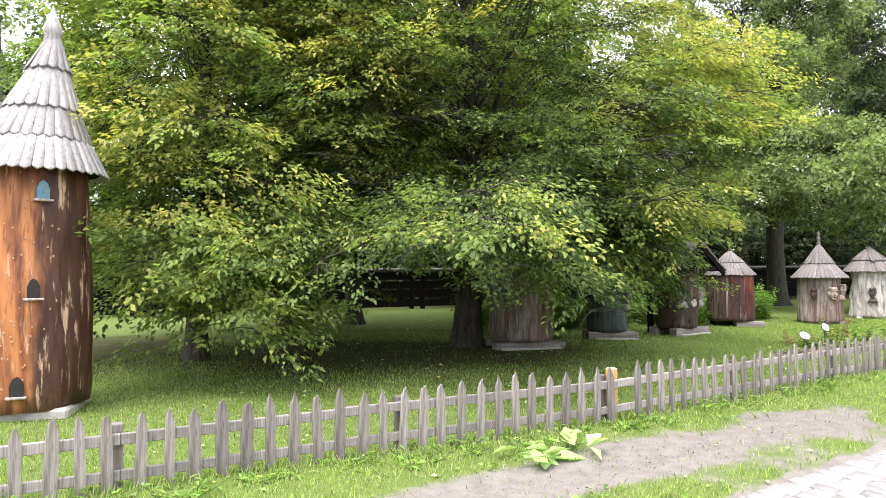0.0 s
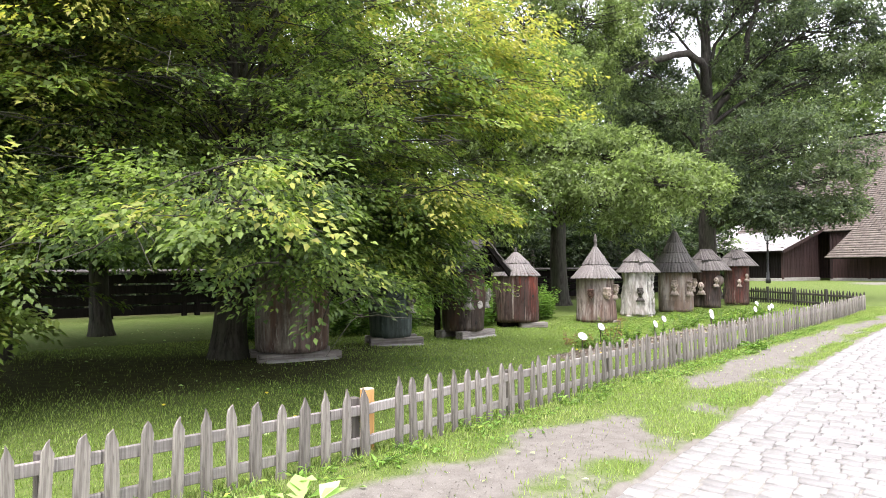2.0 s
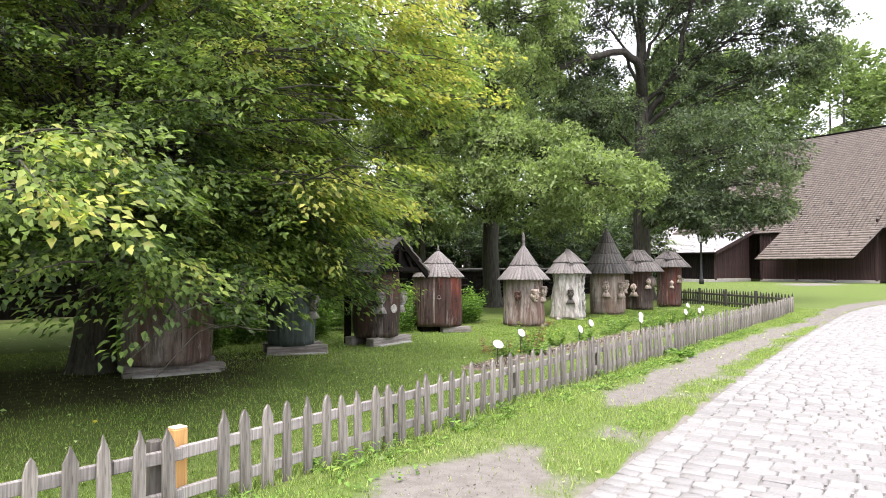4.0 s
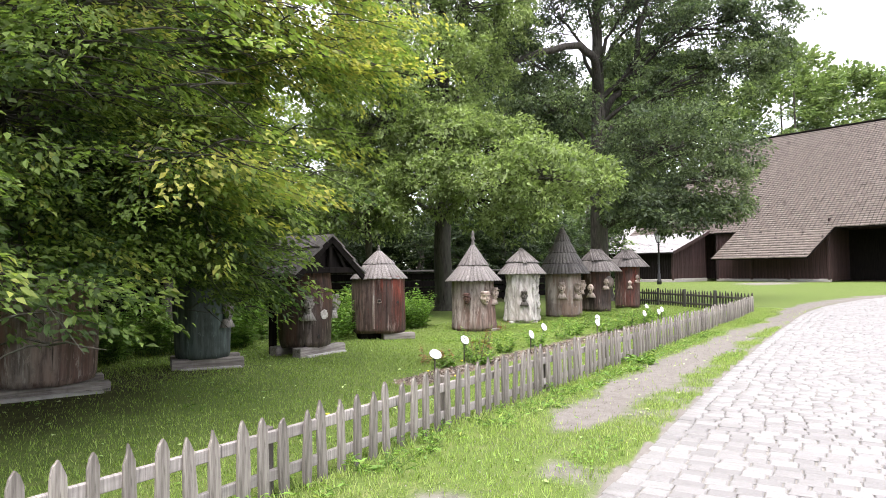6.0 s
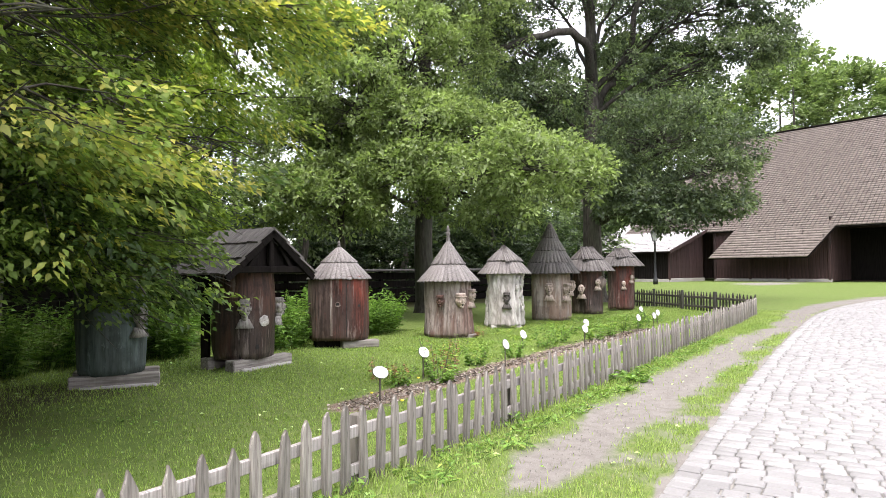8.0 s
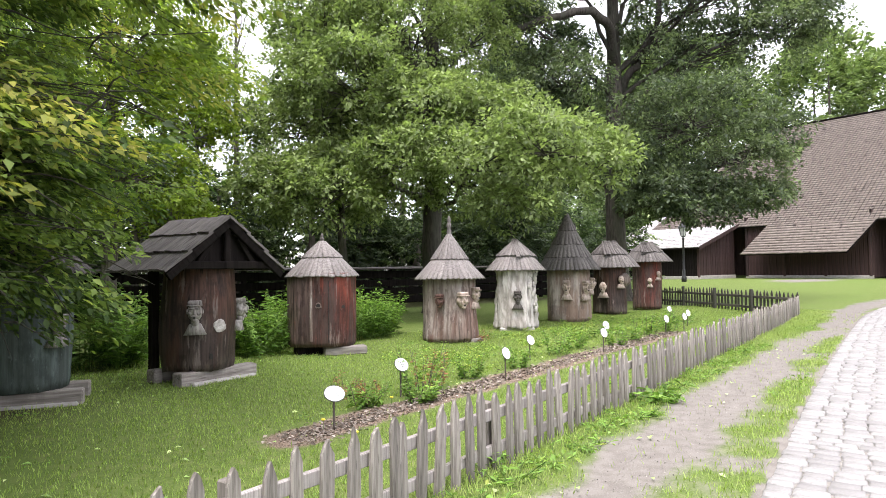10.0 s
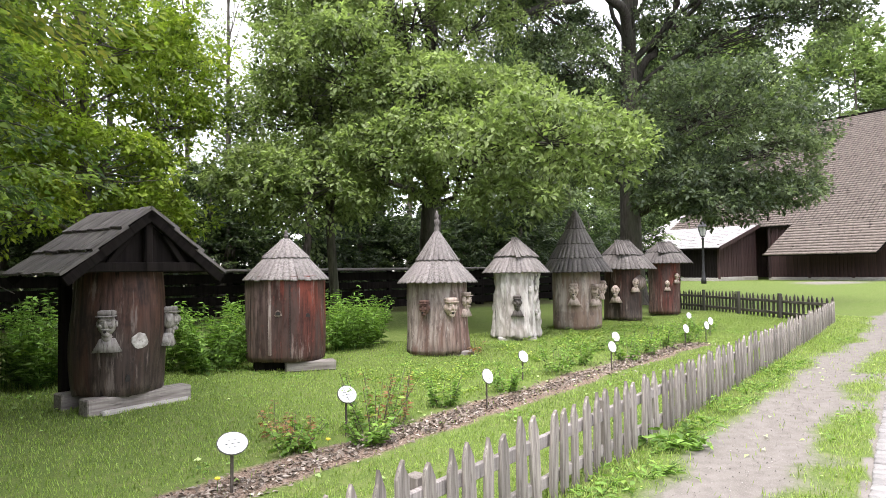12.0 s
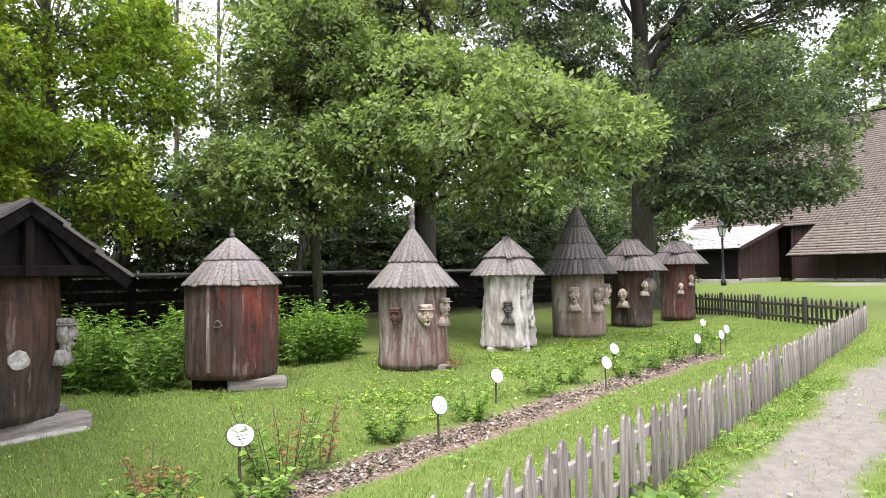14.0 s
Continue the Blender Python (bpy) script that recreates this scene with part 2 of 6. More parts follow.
M_LOG_MASK = wood("red_brown_carved_wood", (0.17, 0.09, 0.07), (0.07, 0.036, 0.028), (0.06, 0.04, 0.034), 0.4, grain=(30, 30, 5), vary=0.1)
M_HOLE = plain("dark_hole", (0.012, 0.01, 0.009), (0.02, 0.016, 0.013), 20)
M_BLUE = plain("blue_painted_recess", (0.1, 0.2, 0.27), (0.16, 0.28, 0.34), 20)
M_BEAM = wood("grey_plinth_beam", (0.33, 0.3, 0.275), (0.17, 0.15, 0.135), (0.12, 0.1, 0.09), 0.5, grain=(2, 26, 26))
M_STONE = plain("plinth_stone", (0.3, 0.285, 0.26), (0.42, 0.4, 0.37), 9, bump=0.5)
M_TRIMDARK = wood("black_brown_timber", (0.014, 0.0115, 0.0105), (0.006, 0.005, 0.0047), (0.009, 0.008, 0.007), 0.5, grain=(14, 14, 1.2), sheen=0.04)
M_SHINGLE_X = wood("darkened_roof_board", (0.15, 0.137, 0.13), (0.06, 0.053, 0.05), (0.085, 0.077, 0.073), 0.5, vary=0.3, grain=(2.0, 40, 40))
M_BARN = wood("dark_maroon_boards", (0.06, 0.033, 0.031), (0.032, 0.019, 0.018), (0.026, 0.02, 0.019), 0.6, grain=(9, 9, 0.5), vary=0.18)
M_BARNROOF = wood("brown_grey_roof_shingle", (0.21, 0.175, 0.155), (0.15, 0.123, 0.108), (0.165, 0.145, 0.125), 0.5, grain=(3, 3, 0.8), vary=0.1)
M_ANNEXROOF = wood("pale_grey_roof_shingle", (0.46, 0.445, 0.445), (0.3, 0.29, 0.29), (0.36, 0.34, 0.335), 0.4, grain=(3, 3, 0.8), vary=0.15)
M_SIGN = plain("white_enamel_plate", (0.86, 0.86, 0.85), (0.9, 0.9, 0.89), 6, rough=0.3, bump=0)
M_INK = plain("black_print", (0.03, 0.03, 0.03), (0.05, 0.05, 0.05), 10, rough=0.5, bump=0)
M_STAKE = plain("rusty_dark_stake", (0.06, 0.05, 0.042), (0.11, 0.085, 0.07), 30, rough=0.7)
M_IRON = plain("black_cast_iron", (0.015, 0.016, 0.017), (0.03, 0.03, 0.032), 20, rough=0.45, metal=0.3)
M_LAMPGLASS = plain("milky_lamp_glass", (0.35, 0.36, 0.36), (0.45, 0.46, 0.46), 5, rough=0.2, bump=0)
M_BARK = wood("dark_tree_bark", (0.085, 0.075, 0.065), (0.028, 0.024, 0.02), (0.06, 0.065, 0.045), 0.6, grain=(14, 14, 2.5), bump=1.0)
M_BARK_L = wood("grey_tree_bark", (0.17, 0.15, 0.13), (0.06, 0.052, 0.045), (0.1, 0.1, 0.075), 0.5, grain=(14, 14, 2.5), bump=1.0)
M_LEAF = leaf_material("hornbeam_leaf", (0.046, 0.08, 0.024), (0.17, 0.235, 0.058), (0.38, 0.355, 0.09), 0.45)
M_LEAF_OAK = leaf_material("oak_leaf", (0.066, 0.094, 0.036), (0.205, 0.26, 0.105), (0.35, 0.41, 0.2), 0.43)
M_LEAF_OAK_D = leaf_material("dark_oak_leaf", (0.046, 0.066, 0.042), (0.145, 0.185, 0.1), (0.26, 0.32, 0.15), 0.42)
M_LEAF_MAPLE = leaf_material("maple_leaf", (0.07, 0.115, 0.02), (0.21, 0.28, 0.04), (0.44, 0.46, 0.08), 0.45)
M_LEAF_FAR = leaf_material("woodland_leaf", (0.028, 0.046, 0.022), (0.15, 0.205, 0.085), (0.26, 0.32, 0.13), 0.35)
M_LEAF_LOW = leaf_material("herb_leaf", (0.06, 0.12, 0.02), (0.16, 0.28, 0.05), (0.36, 0.4, 0.08))
M_LEAF_RED = leaf_material("young_rose_leaf", (0.14, 0.13, 0.035), (0.24, 0.13, 0.06), (0.33, 0.12, 0.08))
M_GRASS = leaf_material("grass_blade", (0.112, 0.172, 0.035), (0.25, 0.33, 0.088), (0.41, 0.41, 0.21), 0.4)
M_PALE = leaf_material("pale_broad_leaf", (0.2, 0.32, 0.1), (0.32, 0.46, 0.16), (0.5, 0.56, 0.3), 0.3)
M_CHIP = leaf_material("bark_chip", (0.085, 0.066, 0.052), (0.19, 0.158, 0.13), (0.34, 0.3, 0.26), 0.02, 0.85)
M_GRIT = leaf_material("grit_crumb", (0.12, 0.108, 0.095), (0.18, 0.165, 0.148), (0.28, 0.26, 0.235), 0.02, 0.85)
M_DAISY = plain("small_yellow_flower", (0.75, 0.6, 0.04), (0.8, 0.68, 0.08), 10, bump=0)


# ---- mesh helpers ----
def raw_mesh(name, verts, faces, material, tint=None, masks=None, smooth=False):
    """A mesh from arrays: verts (n, 3); faces (m, k), all with k corners."""
    verts, faces = np.asarray(verts, np.float32), np.asarray(faces, np.int32)
    me = bpy.data.meshes.new(name)
    me.vertices.add(len(verts))
    me.vertices.foreach_set("co", verts.ravel())
    k = faces.shape[1]
    me.loops.add(faces.size)
    me.loops.foreach_set("vertex_index", faces.ravel())
    me.polygons.add(len(faces))
    me.polygons.foreach_set("loop_start", np.arange(0, faces.size, k, dtype=np.int32))
    me.update(calc_edges=True)
    if smooth:
        me.polygons.foreach_set("use_smooth", np.ones(len(faces), bool))
    for key, values in {**({"tint": tint} if tint is not None else {}), **(masks or {})}.items():
        me.attributes.new(key, "FLOAT", "POINT").data.foreach_set("value", np.asarray(values, np.float32))
    me.materials.append(material)
    return me


def link(name, me, parent=None, m=None):
    ob = new(name, me)
    if parent is not None:
        ob.parent = parent
    if m is not None:
        ob.matrix_local = m
    return ob


def part(name, bm, material, parent, label="", smooth=False, m=None):
    me = bpy.data.meshes.new(name)
    bmesh.ops.recalc_face_normals(bm, faces=bm.faces)
    if smooth:
        for f in bm.faces:
            f.smooth = len(f.verts) <= 4
    bm.to_mesh(me)
    bm.free()
    me.materials.append(material)
    ob = link(name, me, parent, m)
    return tagged(ob, label) if label else ob


def thing(name, m, label, category, group="", kind=""):
    ob = new(name)
    ob.matrix_world = m
    return tagged(ob, label, category, group, kind)


def add_box(bm, cx, cy, cz, sx, sy, sz, bevel=0.0, m=None):
    made = bmesh.ops.create_cube(bm, size=1.0)["verts"]
    for v in made:
        v.co = Vector((cx + v.co.x * sx, cy + v.co.y * sy, cz + v.co.z * sz))
    if bevel:
        edges = list({e for v in made for e in v.link_edges})
        made = bmesh.ops.bevel(bm, geom=edges, offset=bevel, segments=1, affect="EDGES")["verts"]
    if m is not None:
        bmesh.ops.transform(bm, matrix=m, verts=[v for v in made if v.is_valid])
    return made


def box(cx, cy, cz, sx, sy, sz, bevel=0.0):
    bm = bmesh.new()
    add_box(bm, cx, cy, cz, sx, sy, sz, bevel)
    return bm


def lathe(profile, sides=24, wobble=0.0, seed=0.0, grain=0.0, gnarl=0.0):
    """A turned body: profile of (radius, z); wobble bulges it, grain ripples it along its height."""
    bm = bmesh.new()
    rings = []
    for r, z in profile:
        ring = []
        for i in range(sides):
            a = 2 * math.pi * i / sides
            k = 1.0
            if wobble:
                k += wobble * noise.noise((1.3 * math.cos(a) + seed, 1.3 * math.sin(a), z * 0.9 + seed))
            if grain:
                k += grain * noise.noise((7 * math.cos(a) + seed, 7 * math.sin(a), z * 0.8))
            if gnarl:
                k += gnarl * (noise.noise((3.2 * math.cos(a) + seed, 3.2 * math.sin(a) + z, z * 2.2)) + 0.6 * noise.noise((8 * math.cos(a + z) + seed, 8 * math.sin(a + z), z * 4.5)))
            foot = 0.4 * wobble * (noise.noise((4 * math.cos(a) + seed, 4 * math.sin(a), 2.0)) + 0.7 * noise.noise((11 * math.cos(a) + seed, 11 * math.sin(a), 5.0))) if not rings else 0.0
            ring.append(bm.verts.new((r * k * math.cos(a), r * k * math.sin(a), z + foot)))
        rings.append(ring)
    for lo, hi in zip(rings, rings[1:]):
        for i in range(sides):
            j = (i + 1) % sides
            bm.faces.new((lo[i], lo[j], hi[j], hi[i]))
    bm.faces.new(rings[0][::-1])
    bm.faces.new(rings[-1])
    return bm


class Stock:
    """Gathers tubes for one joined mesh."""

    def __init__(self):
        self.v, self.f, self.n = [], [], 0

    def tube(self, pts, radii, sides=6):
        pts = np.asarray(pts, float)
        d = np.gradient(pts, axis=0)
        d /= np.linalg.norm(d, axis=1)[:, None] + 1e-9
        ref = np.where(np.abs(d[:, 2:3]) > 0.9, [[1.0, 0, 0]], [[0, 0, 1.0]])
        u = np.cross(d, ref)
        u /= np.linalg.norm(u, axis=1)[:, None] + 1e-9
        w = np.cross(d, u)
        a = np.linspace(0, 2 * np.pi, sides, endpoint=False)
        ring = pts[:, None] + np.asarray(radii)[:, None, None] * (np.cos(a)[None, :, None] * u[:, None] + np.sin(a)[None, :, None] * w[:, None])
        k = len(pts)
        i = np.arange(k - 1)[:, None] * sides
        j = np.arange(sides)[None]
        q = np.stack([i + j, i + (j + 1) % sides, i + sides + (j + 1) % sides, i + sides + j], -1).reshape(-1, 4)
        self.v.append(ring.reshape(-1, 3))
        self.f.append(q + self.n)
        self.n += k * sides

    def mesh(self, name, material):
        return raw_mesh(name, np.concatenate(self.v), np.concatenate(self.f), material, smooth=True)


def unit(a):
    return a / (np.linalg.norm(a, axis=-1, keepdims=True) + 1e-9)


def leaves(name, pos, way, up, length, width, tint, material, fold=0.18):
    """Many leaves in one mesh, each a folded blade with a base, two shoulders and a tip."""
    way = unit(way)
    side = unit(np.cross(way, up))
    nrm = np.cross(side, way)
    L, W = length[:, None], width[:, None]
    mid = pos + way * L * 0.45
    v = np.stack([pos, mid + side * W / 2 + nrm * W * fold, pos + way * L - nrm * L * 0.12, mid - side * W / 2 + nrm * W * fold], 1)
    n = len(pos)
    base = np.arange(n)[:, None, None] * 4
    f = (base + np.array([[0, 1, 2], [0, 2, 3]])[None]).reshape(-1, 3)
    return raw_mesh(name, v.reshape(-1, 3), f, material, tint=np.repeat(tint, 4))


def spray_leaves(rng, origin, axis, up, size, count, leaf, tint):
    """Leaves set along flat sprays: returns arrays for leaves(). origin, axis, up (s, 3); size, tint (s)."""
    s = len(origin)
    a = rng.random((s, count)) ** 0.8
    side_sign = rng.choice([-1.0, 1.0], (s, count))
    spread = rng.random((s, count)) * 0.42 * (1.15 - a)
    lat = unit(np.cross(axis, up))
    drop = -0.16 * a ** 2
    jit = rng.normal(0, 0.05, (s, count, 3))
    sz = size[:, None, None]
    pos = origin[:, None] + sz * (axis[:, None] * a[..., None] + lat[:, None] * (spread * side_sign)[..., None] + jit)
    pos[..., 2] += (size[:, None] * drop)
    way = axis[:, None] * (0.7 + 0.5 * a[..., None]) + lat[:, None] * (side_sign * 0.75)[..., None] + rng.normal(0, 0.3, (s, count, 3))
    way[..., 2] -= 0.3
    u = up[:, None] + rng.normal(0, 0.33, (s, count, 3))
    length = leaf * (0.65 + 0.6 * rng.random((s, count)))
    t = np.clip(tint[:, None] + rng.normal(0, 0.1, (s, count)), 0, 1)
    return pos.reshape(-1, 3), way.reshape(-1, 3), u.reshape(-1, 3), length.ravel(), t.ravel()


def fbm(p, scale, seed=0.0):
    """Cheap smooth pseudo-noise of points (n, 3), about -1 to 1."""
    q = p * scale + seed
    return (np.sin(q[:, 0] * 1.7 + 1.3 * np.sin(q[:, 1] * 1.1 + q[:, 2])) + np.sin(q[:, 1] * 1.9 + 1.7 * np.sin(q[:, 2] * 1.3 - q[:, 0] * 0.8)) + np.sin(q[:, 2] * 2.1 + 1.1 * np.sin(q[:, 0] * 1.5 + q[:, 1]))) / 3


def tree(label, place, height, trunk_r, reach, low, limbs, sprays, per, leaf, leaf_mat, bark, seed, spray_size=0.9, droop=0.5, top_pow=0.6, tint=0.35, tint_var=0.16, extra=(), warm=(), lean=(0, 0), gap=-0.35, skew=None, leaf_w=0.55, bare=0.32, rise=0.72, puff=0.16, clear=None):
    """A broadleaf tree: tapered trunk, bending limbs and leafy sprays set along the limbs, layer over layer."""
    rng = np.random.default_rng(seed)
    root = thing("tree", pose(*place), label, "tree")
    wood_stock = Stock()
    zs = np.array([-0.15, 0.15, 0.5, 1.2, 2.5, 4.5, height * 0.6, height * 0.95])
    trunk_x = lean[0] * zs / height + 0.12 * np.sin(zs * 0.9 + seed)
    trunk_y = lean[1] * zs / height + 0.12 * np.cos(zs * 0.7 + seed)
    tr = trunk_r * np.array([1.5, 1.2, 1.04, 0.95, 0.86, 0.75, 0.42, 0.06])
    wood_stock.tube(np.stack([trunk_x, trunk_y, zs], 1), tr, 14)
    link("trunk", wood_stock.mesh("trunk", bark), root)
    branch = Stock()
    O, A, U, S, T = [], [], [], [], []
    specs = []
    for i in range(limbs):
        f = (i + rng.random()) / limbs
        z_end = low + (height - low) * f
        prof = math.sqrt(max(0.02, 1 - max(0.0, f - 0.12) ** (1 / top_pow) * 0.98))
        th = i * 2.399963 + rng.normal(0, 0.25)
        r = reach * prof * (0.72 + 0.36 * rng.random())
        if skew is not None:
            r *= 1 + skew[2] * math.cos(th - math.atan2(skew[1], skew[0]))
        specs.append((th, r, z_end))
    for dx, dy, z in extra:
        specs.append((math.atan2(dy, dx), math.hypot(dx, dy), z))
    for th, r, z_end in specs:
        d = np.array([math.cos(th), math.sin(th), 0])
        z0 = min(height * 0.88, max(low * 0.8, 1.1, z_end * rise + 0.3 - 0.06 * r + rng.normal(0, 0.3)))
        t = np.linspace(0, 1, 7)
        bend = np.array([-d[1], d[0], 0]) * rng.normal(0, 0.1) * r
        base = np.array([np.interp(z0, zs, trunk_x), np.interp(z0, zs, trunk_y), z0])
        pts = base + d * (r * t)[:, None] + bend * (t * (1 - t) * 2)[:, None]
        pts[:, 2] = z0 + (z_end - z0) * t + droop * r * 0.22 * np.sin(np.pi * t ** 0.8) 
        rad = trunk_r * (0.2 * (1 - t) ** 1.1 + 0.012) * (0.5 + 0.5 * r / reach) * (1.0 if rng.random() < 0.3 else 0.4)
        pts[1:-1] += rng.normal(0, 0.02 * r, (5, 3))
        branch.tube(pts, rad, 5)
        n = max(4, int(sprays * (0.35 + 0.65 * r / reach)))
        s = np.clip(bare + (1 - bare) * rng.random(n) ** 0.75, 0, 1)
        at = np.stack([np.interp(s, t, pts[:, k]) for k in range(3)], 1)
        lat = np.array([-d[1], d[0], 0])
        sign = rng.choice([-1.0, 1.0], n)
        off = rng.random(n) * (0.34 * r * (1.12 - s) + 0.25)
        o = at + lat * (sign * off)[:, None] + d * (0.25 * rng.normal(0, 1, n))[:, None]
        o[:, 2] += rng.normal(0, puff, n) - 0.1 * off
        ax = d * 0.9 + lat * (sign * (0.35 + 0.5 * rng.random(n)))[:, None] + rng.normal(0, 0.18, (n, 3))
        ax[:, 2] -= 0.08 + 0.18 * rng.random(n)
        up = np.array([0, 0, 1.0]) + rng.normal(0, 0.14 + puff * 0.5, (n, 3)) + d * 0.12
        O.append(o), A.append(unit(ax)), U.append(up)
        S.append(spray_size * (0.65 + 0.6 * rng.random(n)))
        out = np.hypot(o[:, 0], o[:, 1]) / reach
        # The height term puts lit upper and shaded lower leaves into the tint.
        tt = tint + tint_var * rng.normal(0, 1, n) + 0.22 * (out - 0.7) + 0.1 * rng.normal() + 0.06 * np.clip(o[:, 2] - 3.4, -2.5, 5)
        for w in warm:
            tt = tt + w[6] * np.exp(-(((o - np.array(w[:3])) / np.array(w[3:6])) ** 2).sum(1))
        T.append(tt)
        for k in range(0, n, 3):
            branch.tube(np.stack([at[k], (at[k] + o[k]) / 2 + [0, 0, 0.03], o[k], o[k] + unit(ax)[k] * spray_size * 0.7 - [0, 0, 0.08]]), np.array([0.014, 0.011, 0.008, 0.003]) * (0.6 + trunk_r), 3)
    O, A, U, S, T = np.concatenate(O), np.concatenate(A), np.concatenate(U), np.concatenate(S), np.concatenate(T)
    keep = 0.65 * fbm(O, 0.9, seed) + 0.5 * fbm(O, 2.2, seed + 5) > gap
    O, A, U, S, T = O[keep], A[keep], U[keep], S[keep], T[keep]
    if clear is not None:
        x0, x1, y0, y1, z1 = clear
        keep = ~((O[:, 0] > x0) & (O[:, 0] < x1) & (O[:, 1] > y0) & (O[:, 1] < y1) & (O[:, 2] < z1) & (rng.random(len(O)) < 0.93))
        O, A, U, S, T = O[keep], A[keep], U[keep], S[keep], T[keep]
    link("branchwork", branch.mesh("branchwork", bark), root)
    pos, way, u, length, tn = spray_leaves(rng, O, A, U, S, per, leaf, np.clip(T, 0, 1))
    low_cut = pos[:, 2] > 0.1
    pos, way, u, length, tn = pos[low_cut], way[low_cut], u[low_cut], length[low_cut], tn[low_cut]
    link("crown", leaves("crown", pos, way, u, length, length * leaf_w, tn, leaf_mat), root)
    return root


def lobed_tree(label, place, height, trunk_r, lobes, leaf, leaf_mat, bark, seed, tint=0.35, tint_var=0.12, clump=0.36, per=24, fill=2.1, leaf_w=0.6, lean=(0, 0), rise=0.76, warm=(), boughs=()):
    """A broad tree whose crown is made of rounded lobes; each lobe is a heap of small leafy clumps on its own limb."""
    rng = np.random.default_rng(seed)
    root = thing("tree", pose(*place), label, "tree")
    stem = Stock()
    zs = np.array([-0.15, 0.12, 0.4, 1.0, 2.5, 4.5, height * 0.45, height * 0.7, height * 0.95])
    tx = lean[0] * zs / height + 0.1 * np.sin(zs * 0.7 + seed)
    ty = lean[1] * zs / height + 0.1 * np.cos(zs * 0.6 + seed)
    stem.tube(np.stack([tx, ty, zs], 1), trunk_r * np.array([1.6, 1.25, 1.06, 0.97, 0.9, 0.82, 0.66, 0.4, 0.05]), 16)
    link("trunk", stem.mesh("trunk", bark), root)
    branch = Stock()
    for bough, r_end in boughs:
        path = np.array(bough, float)
        t = np.linspace(0, len(path) - 1, 16)
        path = np.stack([np.interp(t, np.arange(len(path)), path[:, k]) for k in range(3)], 1)
        for _ in range(3):
            path[1:-1] = (path[:-2] + 2 * path[1:-1] + path[2:]) / 4
        path[1:-1] += rng.normal(0, 0.06, (14, 3))
        branch.tube(path, np.linspace(r_end * 2.0, r_end, 16), 8)
    P, W, U, L, T = [], [], [], [], []
    for lx, ly, lz, rr, rz in lobes:
        c = np.array([lx, ly, lz])
        z0 = min(height * 0.8, max(3.7 if height > 15 else 2.2, lz * rise))
        base = np.array([np.interp(z0, zs, tx), np.interp(z0, zs, ty), z0])
        t = np.linspace(0, 1, 9)
        path = base + (c - base) * t[:, None]
        path[:, 2] += 0.12 * np.linalg.norm(c - base) * np.sin(np.pi * t)
        path[1:-1] += rng.normal(0, 0.06, (7, 3)) * np.linalg.norm(c - base) * 0.25
        branch.tube(path, trunk_r * (0.05 + 0.2 * (1 - t) ** 1.2), 7)
        n = int(fill * 3.2 * (rr * rr + 2 * rr * rz) / (clump * clump) * 0.55)
        v = unit(rng.normal(0, 1, (n, 3)))
        v[:, 2] = np.where((v[:, 2] < -0.1) & (rng.random(n) < 0.5), -v[:, 2], v[:, 2])
        v = unit(v)
        bump = 1 + 0.34 * fbm(v, 2.3, lx + ly) + 0.2 * fbm(v, 5.5, lz + lx)
        q = (0.5 + 0.5 * rng.random(n) ** 0.5)[:, None] * bump[:, None]
        o = c + v * q * np.array([rr, rr, rz])
        o = o[fbm(o, 1.1, seed) > -0.5]
        v = v[:len(o)]
        n = len(o)
        out = unit(o - c)
        for k in range(0, n, 7):
            a = path[rng.integers(4, 9)]
            mid = (a + o[k]) / 2 + rng.normal(0, 0.08, 3)
            branch.tube(np.stack([a, mid, o[k]]), np.array([0.022, 0.014, 0.006]) * (0.7 + trunk_r), 4)
        size = clump * (0.65 + 0.6 * rng.random(n))
        d = unit(rng.normal(0, 1, (n, per, 3)) + 0.9 * out[:, None] + np.array([0, 0, 0.35]))
        pos = o[:, None] + d * (size[:, None] * (0.25 + 0.75 * rng.random((n, per))))[..., None] * np.array([1, 1, 0.7])
        way = d + rng.normal(0, 0.5, (n, per, 3))
        way[..., 2] -= 0.25
        up = np.array([0, 0, 1.0]) + 0.5 * d + rng.normal(0, 0.4, (n, per, 3))
        tt = tint + tint_var * rng.normal(0, 1, (n, 1)) + 0.07 * rng.normal(0, 1, (n, per)) + 0.06 * rng.normal()
        for w in warm:
            tt = tt + (w[6] * np.exp(-(((o - np.array(w[:3])) / np.array(w[3:6])) ** 2).sum(1)))[:, None]
        P.append(pos.reshape(-1, 3)), W.append(way.reshape(-1, 3)), U.append(up.reshape(-1, 3))
        L.append(leaf * (0.6 + 0.7 * rng.random(n * per))), T.append(np.clip(tt, 0, 1).ravel())
    link("branchwork", branch.mesh("branchwork", bark), root)
    L = np.concatenate(L)
    link("crown", leaves("crown", np.concatenate(P), np.concatenate(W), np.concatenate(U), L, L * leaf_w, np.concatenate(T), leaf_mat), root)
    return root


